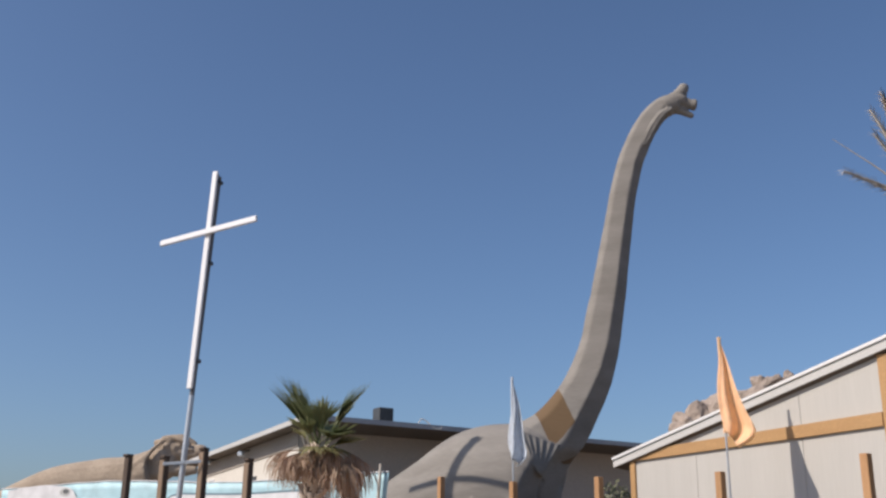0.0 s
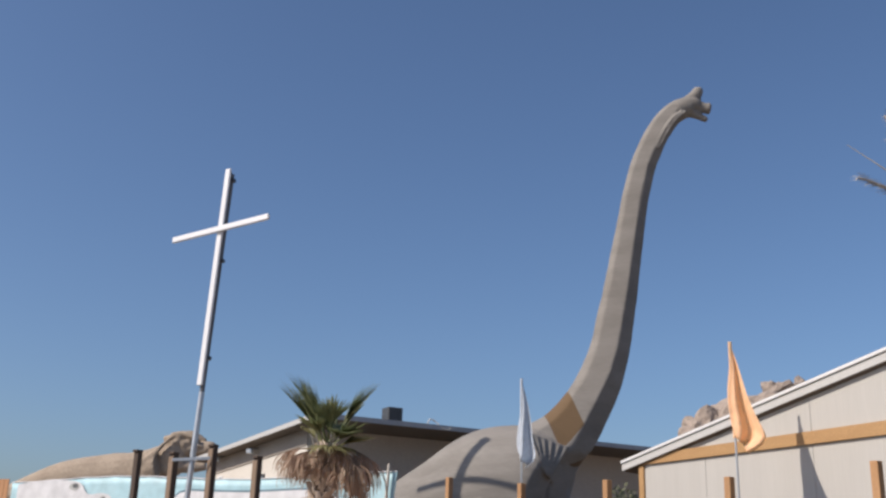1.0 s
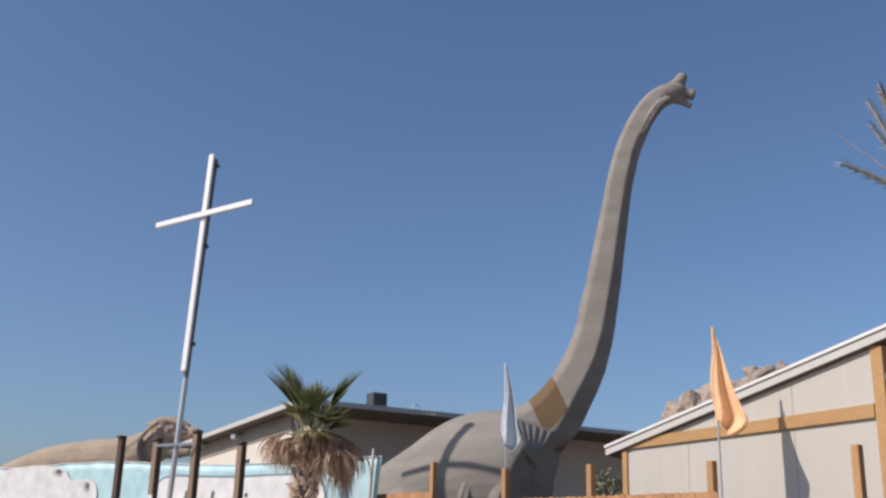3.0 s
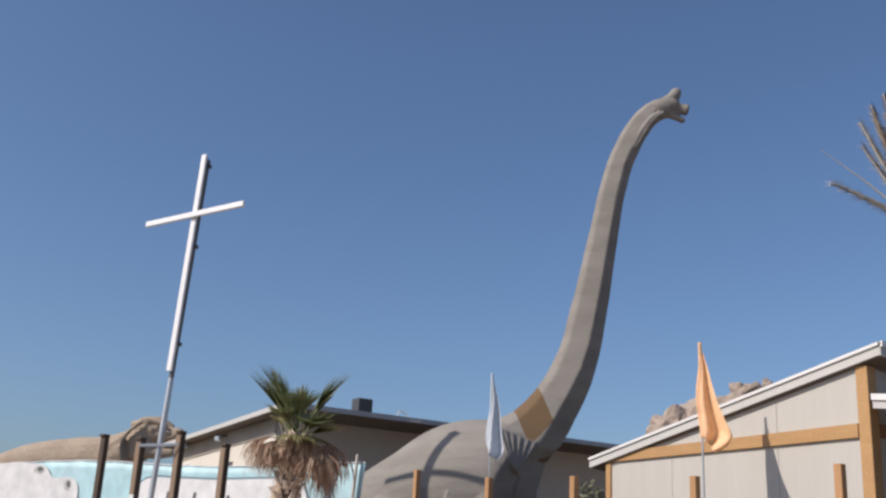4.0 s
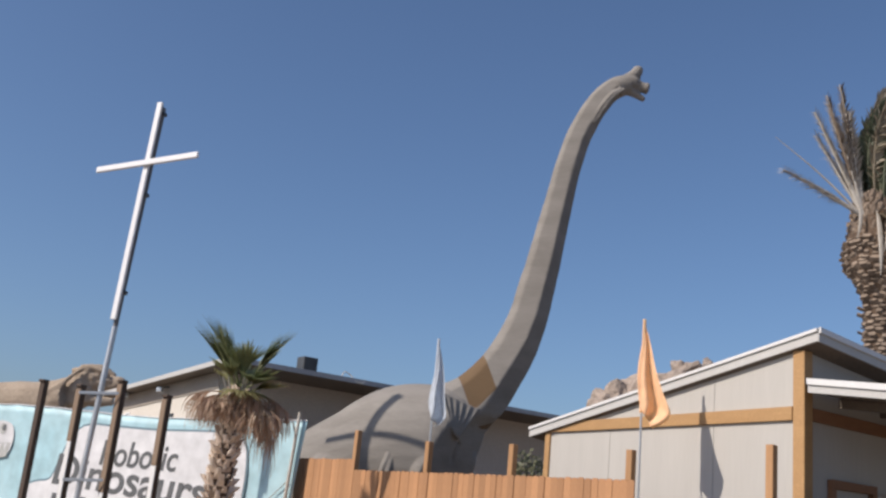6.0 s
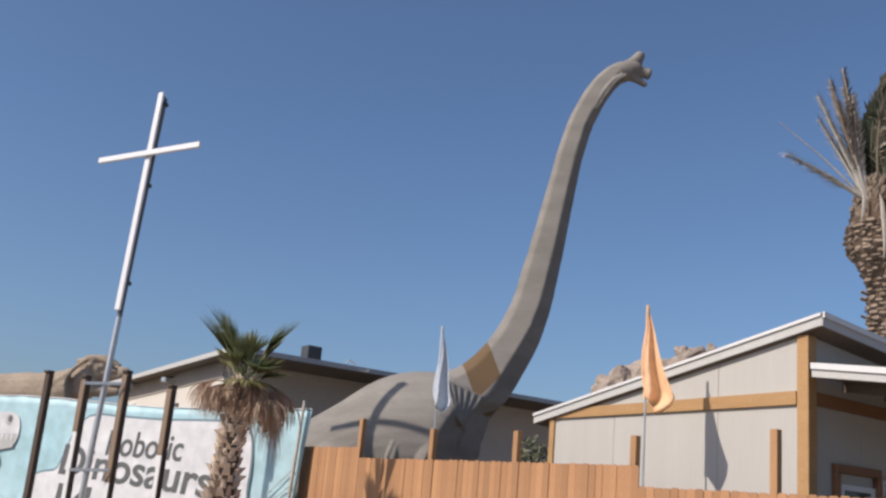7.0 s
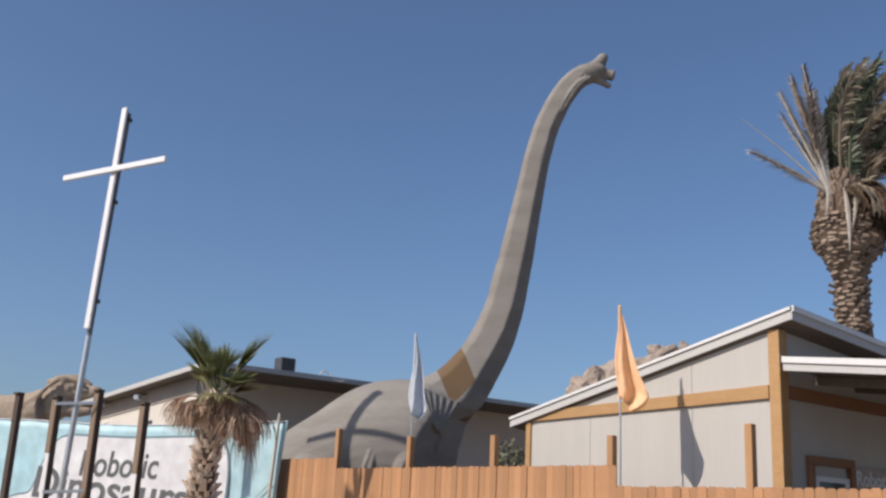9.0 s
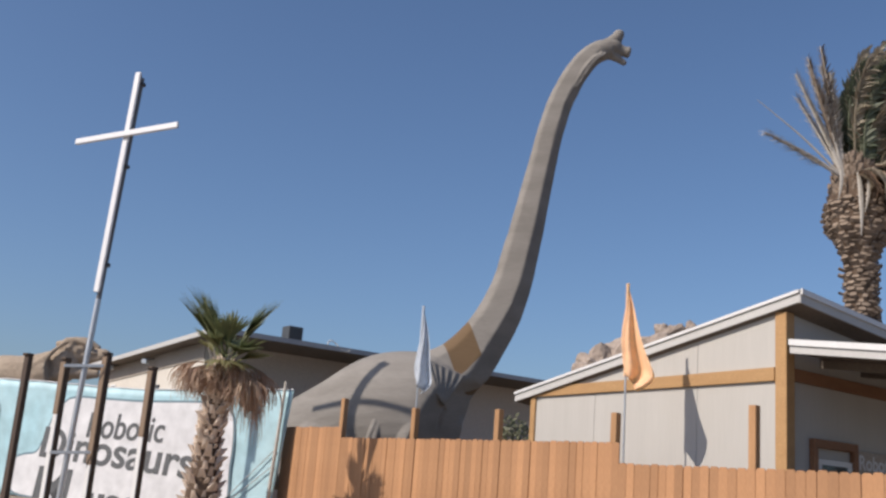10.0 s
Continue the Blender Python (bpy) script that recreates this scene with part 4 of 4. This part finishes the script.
def feather(start, d0, length, curl, blow, rng, leaflets=44, long=0.42, thin=1.0, loose=0.0):
    """One date palm frond: curved rib with many leaflets on both sides."""
    bm = bmesh.new()
    p, d = Vector(start), Vector(d0).normalized()
    pts = [p.copy()]
    for j in range(10):
        d = (d + Vector(curl) * 0.04 * j).normalized()
        p = p + d * length / 10
        pts.append(p.copy())
    tube(bm, [(*q, 0.035 * (1 - 0.8 * j / 10)) for j, q in enumerate(pts)], 6, 2)
    for k in range(leaflets):
        t = 0.12 + 0.86 * k / leaflets
        j = min(int(t * 10), 9)
        q = pts[j].lerp(pts[j + 1], t * 10 - j)
        tang = (pts[j + 1] - pts[j]).normalized()
        sd = tang.cross(Vector((0.2, 0.3, 1))).normalized()
        for s in (-1, 1):
            L = long * (1 - 0.5 * abs(t - 0.45)) * rng.uniform(0.7, 1.15)
            ld = (sd * s * 0.8 + tang * 0.8 + Vector(blow) * 0.9 + Vector((rng.uniform(-loose, loose), rng.uniform(-loose, loose), rng.uniform(-0.3 - loose, 0.2 + loose)))).normalized()
            wd = ld.cross(Vector((0.3, -0.8, 0.5))).normalized() * 0.022 * thin
            e = q + ld * L
            m1 = q + ld * L * 0.5 + Vector((0, 0, 0.03))
            e = e + Vector((0, 0, -0.08 * L))
            a, b = bm.verts.new(q - wd * 0.6), bm.verts.new(q + wd * 0.6)
            c1, c2 = bm.verts.new(m1 - wd), bm.verts.new(m1 + wd)
            f1 = bm.verts.new(e)
            bm.faces.new((a, b, c2, c1))
            bm.faces.new((c1, c2, f1))
    return bm


rng = random.Random(5)
date = thing("date_palm", (12.75, 22.8, 0.85), "tall date palm with dry broken fronds blown by wind", "palm tree")
line = [(12.80, 22.8, 0.5, 0.42), (12.77, 22.8, 3.0, 0.38), (12.75, 22.8, 6.0, 0.36), (12.735, 22.8, 7.6, 0.355), (12.735, 22.8, 7.92, 0.38), (12.735, 22.8, 8.2, 0.54),
        (12.735, 22.8, 8.55, 0.73), (12.735, 22.8, 8.95, 0.79), (12.72, 22.8, 9.4, 0.74), (12.66, 22.8, 9.9, 0.60), (12.5, 22.8, 10.35, 0.32)]
# dark core colour puts shade into the gaps between the stubs
part("trunk", tube(bmesh.new(), line, 24, 4), M_BARKSHADE, date)


def stubs(line, low, high, pitch, wide, rng):
    """Cut leaf stubs in staggered rings: short six-sided prisms rising outwards, their ends pale."""
    verts, faces = [], []
    i, z = 0, low
    while z < high:
        k = next(j for j in range(len(line) - 1) if line[j + 1][2] >= z)
        (x0, y0, z0, r0), (x1, y1, z1, r1) = line[k], line[k + 1]
        f = (z - z0) / (z1 - z0)
        c, r = Vector((x0 + (x1 - x0) * f, y0 + (y1 - y0) * f, z)), r0 + (r1 - r0) * f
        count = max(8, round(2 * math.pi * r / (wide * 1.12)))
        for j in range(count):
            a = 2 * math.pi * (j + 0.5 * (i % 2) + rng.uniform(-0.16, 0.16)) / count
            out, tang = Vector((math.cos(a), math.sin(a), 0)), Vector((-math.sin(a), math.cos(a), 0))
            w, h = wide * rng.uniform(0.34, 0.80), pitch * rng.uniform(0.16, 0.46)
            far = rng.uniform(0.02, 0.10) + (0.07 if rng.random() < 0.12 else 0)
            lift = Vector((0, 0, rng.uniform(-0.05, 0.05))) + tang * rng.uniform(-0.05, 0.05)
            n = len(verts)
            for depth, rise, grow in ((-0.05, -0.07, 1.15), (far, 0.02, 1.0)):
                for px, pz in ((-1, 0), (-0.55, -0.8), (0.5, -0.9), (1, 0.05), (0.5, 0.9), (-0.6, 0.8)):
                    tilt = Vector((0, 0, 1)) if depth < 0 else Vector((0, 0, 1)) - out * 0.35
                    verts.append(c + lift + out * (r + depth) + tang * px * w * grow + tilt * pz * h * grow + Vector((0, 0, rise)))
            faces.append(tuple(range(n + 6, n + 12)))
            for q in range(6):
                faces.append((n + q, n + (q + 1) % 6, n + 6 + (q + 1) % 6, n + 6 + q))
        z += pitch
        i += 1
    me = bpy.data.meshes.new("leaf_stub_cover")
    me.from_pydata(verts, [], faces)
    bm = bmesh.new()
    bm.from_mesh(me)
    bpy.data.meshes.remove(me)
    return bm


tagged(part("leaf_stub_cover", stubs(line, 0.6, 9.3, 0.118, 0.17, rng), M_BOOT, date, "rings of pale cut leaf stubs"), kind="stuff")
tagged(part("fibre_cover", boots(bmesh.new(), [(12.73, 22.8, 9.15, 0.74), (12.70, 22.8, 9.5, 0.70), (12.64, 22.8, 9.95, 0.56), (12.5, 22.8, 10.4, 0.34)], rng, 15, 20, 0.15, 0.4), M_BOOT, date, "tan fibrous leaf bases under the crown"), kind="stuff")
top = Vector((12.5, 22.8, 10.1))
# dry stalks standing out on the weather side
for tip, w in (((11.70, 22.7, 13.35), 0.05), ((10.98, 22.6, 12.45), 0.06), ((11.25, 22.5, 12.9), 0.05), ((11.45, 22.9, 12.9), 0.04), ((9.97, 22.6, 11.62), 0.028), ((10.12, 22.5, 10.75), 0.045), ((11.9, 22.6, 12.6), 0.04), ((11.55, 22.5, 12.2), 0.035), ((11.1, 22.8, 11.9), 0.03), ((11.75, 22.8, 12.9), 0.035)):
    tip = Vector(tip)
    b = top + Vector((-0.3, -0.25, -0.3))
    part("dry_stalk", tube(bmesh.new(), [(*b, w * 1.3), (*(b.lerp(tip, 0.5) + Vector((0.05, 0, 0.05))), w * 0.75), (*tip, w * 0.25)], 7, 4), M_STALK, date)
    d = (tip - b)
    if w != 0.028:
        part("dead_frond", feather(b.lerp(tip, 0.15), d, d.length * 0.84, (0, 0, 0), d.normalized() * 0.8, rng, 54, 0.38, 0.75, 0.25), M_STALK if w != 0.05 else M_BOOT, date)
for k in range(110):
    steep = k % 2 == 0
    d0 = Vector((rng.uniform(-0.28, 0.08) if steep else rng.uniform(0.15, 0.9), rng.uniform(-0.5, 0.5), rng.uniform(1.2, 1.6) if steep else rng.uniform(0.4, 1.2)))
    dry = rng.random() < (0.16 if steep else 0.55)
    part("dead_frond" if dry else "frond", feather(top + Vector((rng.uniform(0.0, 0.6), rng.uniform(-0.35, 0.35), rng.uniform(-0.3, 0.4))), d0, rng.uniform(2.5, 3.5) if steep else rng.uniform(1.8, 3.4), (0.42, 0, -0.06) if steep else (0.6, 0, -0.25), (0.6, 0, 0.15), rng, 40, 0.5, 1.9, 0.4),
         M_STRAW if dry else M_GREYGREEN, date)
# hanging dead fronds, a third in dark bark to paint shade under the crown
for k in range(40):
    a = rng.uniform(-1.9, 1.0)
    b = top + Vector((0.4 * math.cos(a), 0.4 * math.sin(a), -0.3))
    part("dead_frond", feather(b, (math.cos(a) * 0.7 + 0.2, math.sin(a), 0.15), rng.uniform(0.9, 1.9), (0.1, 0, -1.6), (0.2, 0, -0.6), rng, 24, 0.3, 1.4), M_STRAW if k % 3 == 0 else (M_BARKSHADE if k % 3 == 1 else M_DRY), date)
# more dead fronds, most darkened to bark tone for the shade there
for k in range(34):
    a = rng.uniform(-1.3, 0.9)
    z = rng.uniform(-1.1, 0.1)
    b = top + Vector((0.55 * math.cos(a) + 0.1, 0.55 * math.sin(a), z))
    part("dead_frond", feather(b, (math.cos(a) + 0.3, math.sin(a), -0.1), rng.uniform(0.6, 1.1), (0.05, 0, -1.8), (0.1, 0, -0.7), rng, 20, 0.3, 1.5, 0.2), M_BARKSHADE if k % 4 else M_STRAW, date)
for p, q, w in (((12.32, 22.08, 9.85), (12.25, 21.88, 8.15), 0.065), ((12.60, 22.05, 9.95), (12.36, 21.88, 8.75), 0.055), ((12.0, 22.3, 9.9), (11.88, 22.25, 9.1), 0.05)):
    p, q = Vector(p), Vector(q)
    m = p.lerp(q, 0.5) + Vector((0.03, -0.05, 0))
    part("split_sheath", tube(bmesh.new(), [(*p, w * 0.6), (*p.lerp(m, 0.6), w), (*m.lerp(q, 0.3), w * 0.8), (*q, 0.006)], 8, 4, flat=0.35), M_STALK, date, "bleached hanging leaf sheath")

# ---- shrub by the shop ----
rng = random.Random(3)
shrub = thing("shrub", (4.15, 21.7, 0.75), "dark green leafy shrub behind the fence", "shrub")
bm = bmesh.new()
for k in range(5):
    rod(bm, (4.15, 21.7, 0.75), (4.15 + rng.uniform(-.4, .4), 21.7 + rng.uniform(-.3, .3), 2.6), 0.03, 6, 0.012)
part("stem", bm, M_BARKSHADE, shrub)
bm = bmesh.new()
for k in range(900):
    a, r = rng.uniform(0, 6.28), rng.random() ** 0.5
    c = Vector((4.12 + 0.42 * r * math.cos(a), 21.7 + 0.4 * r * math.sin(a), rng.uniform(1.6, 3.32 - 0.35 * r)))
    d1 = Vector((rng.uniform(-1, 1), rng.uniform(-1, 1), rng.uniform(-1, 1))).normalized()
    d2 = d1.orthogonal().normalized()
    s = rng.uniform(0.04, 0.09)
    bm.faces.new([bm.verts.new(c + d1 * s), bm.verts.new(c + d2 * s * 0.5), bm.verts.new(c - d1 * s), bm.verts.new(c - d2 * s * 0.5)])
tagged(part("foliage", bm, M_SHRUB, shrub), kind="stuff")

# ---- flags ----
def flag(foot, top, cloth, hang, wide, lean, seed, label):
    """A cloth tied along the upper pole, sagging from the tip to its low free corner."""
    foot, top = Vector(foot), Vector(top)
    f = thing("flag", foot, label, "flag", "flags along the fence")
    part("pole", rod(bmesh.new(), foot, top, 0.017, 10), M_STEEL, f)
    part("sleeve", rod(bmesh.new(), top - Vector((0, 0, hang * 0.97)), top + Vector((0, 0, 0.03)), 0.027, 10), cloth, f)
    bm = bmesh.new()
    rows = []
    n, m = 26, 16
    right = Vector((0.9, -0.44, 0)).normalized()
    back = Vector((0.44, 0.9, 0))
    for j in range(n + 1):
        v = j / n
        row = []
        for i in range(m + 1):
            u = i / m
            tuck = max(0.0, (v - 0.82) / 0.18)          # the lower hem gathers back to the pole
            w = wide * v * (1 - 0.72 * tuck * tuck) * (u - 0.14) + 0.05 * v * math.sin(v * 6 + seed)
            drop = hang * (v * (0.96 + 0.10 * u)) + lean * u * v
            fold = 0.13 * v * math.sin(u * 8.0 + seed + v * 2.2) * (0.45 + u) + 0.045 * v * math.sin(u * 17 + v * 5 + seed) + 0.03 * tuck * math.sin(u * 31 + seed)
            row.append(bm.verts.new(top + right * w + back * fold - Vector((0, 0, drop))))
        rows.append(row)
    for a, b in zip(rows, rows[1:]):
        for i in range(m):
            bm.faces.new((a[i], a[i + 1], b[i + 1], b[i]))
    cl = part("cloth", bm, cloth, f, smooth=True)
    cl.modifiers.new("thick", "SOLIDIFY").thickness = 0.004
    return f


flag((1.76, 19.28, 0.6), (1.74, 19.30, 4.95), M_FLAGWHITE, 1.55, 0.50, 0.05, 0.6, "limp pale bluish white flag on a thin steel pole")
flag((4.525, 14.92, 0.42), (4.505, 14.94, 4.83), M_ORANGE, 1.46, 0.60, 0.10, 2.0, "limp orange flag on a thin steel pole")
flag((6.97, 11.17, 0.22), (6.97, 11.19, 4.75), M_FLAGWHITE, 1.72, 0.32, 0.1, 4.0, "limp pale white flag on a thin steel pole")

# ---- stained picket fence ----
F0, FD = Vector((5.72, 13.0, 0)), way(33)          # the fence's line
AWAY = Vector((0.839, 0.545, 0))
fence = thing("picket_fence", (F0.x, F0.y, 0.3), "stepped cedar picket fence with dog-eared boards and tall posts", "fence")


def picket(height):
    bm = bmesh.new()
    w, e, t = 0.0708, 0.028, 0.010
    outline = [(-w, 0), (w, 0), (w, height - e), (w - e, height), (-w + e, height), (-w, height - e)]
    a = [bm.verts.new((x, -t, z)) for x, z in outline]
    b = [bm.verts.new((x, t, z)) for x, z in outline]
    bm.faces.new(a)
    bm.faces.new(b[::-1])
    for i in range(6):
        bm.faces.new((a[i], b[i], b[(i + 1) % 6], a[(i + 1) % 6]))
    bmesh.ops.recalc_face_normals(bm, faces=bm.faces)
    me = bpy.data.meshes.new("picket")
    bm.to_mesh(me)
    bm.free()
    me.materials.append(M_BOARD)
    return me


SECTIONS = ((-7.0, 2.30, 2.11), (2.30, 9.70, 2.42), (9.70, 11.95, 2.63))
mesh = picket(2.06)
rng = random.Random(9)
for lo, hi, ztop in SECTIONS:
    n = math.ceil((hi - lo) / 0.147)
    for k in range(n):
        s = lo + (hi - lo) * (k + 0.5) / n
        ob = new("picket", mesh)
        ob.parent = fence
        p = F0 + FD * s - ORIGIN[fence.name] - AWAY * rng.uniform(0, 0.014)
        ob.location = (p.x, p.y, ztop - 2.06 - 0.3 + rng.uniform(-0.008, 0.008))
        ob.rotation_euler = (0, radians(rng.uniform(-0.15, 0.15)), radians(33 + 90 + rng.uniform(-3.5, 3.5)))
    for z in (ztop - 0.35, ztop - 1.5):
        m = F0 + FD * ((lo + hi) / 2) + AWAY * 0.032 + Vector((0, 0, z))
        part("rail", box(bmesh.new(), m, (hi - lo, 0.04, 0.09), 33 + 90), M_POST, fence)
for s, z in ((-4.88, 2.6), (-2.12, 2.76), (0.08, 2.95), (2.5, 2.87), (5.12, 2.95), (7.45, 3.0), (9.86, 3.23)):
    p = F0 + FD * s + AWAY * 0.11
    g = ground_at(p.y)
    part("post", box(bmesh.new(), (p.x, p.y, (g + z) / 2), (0.115, 0.115, z - g), 33, 0.006), M_POST, fence)
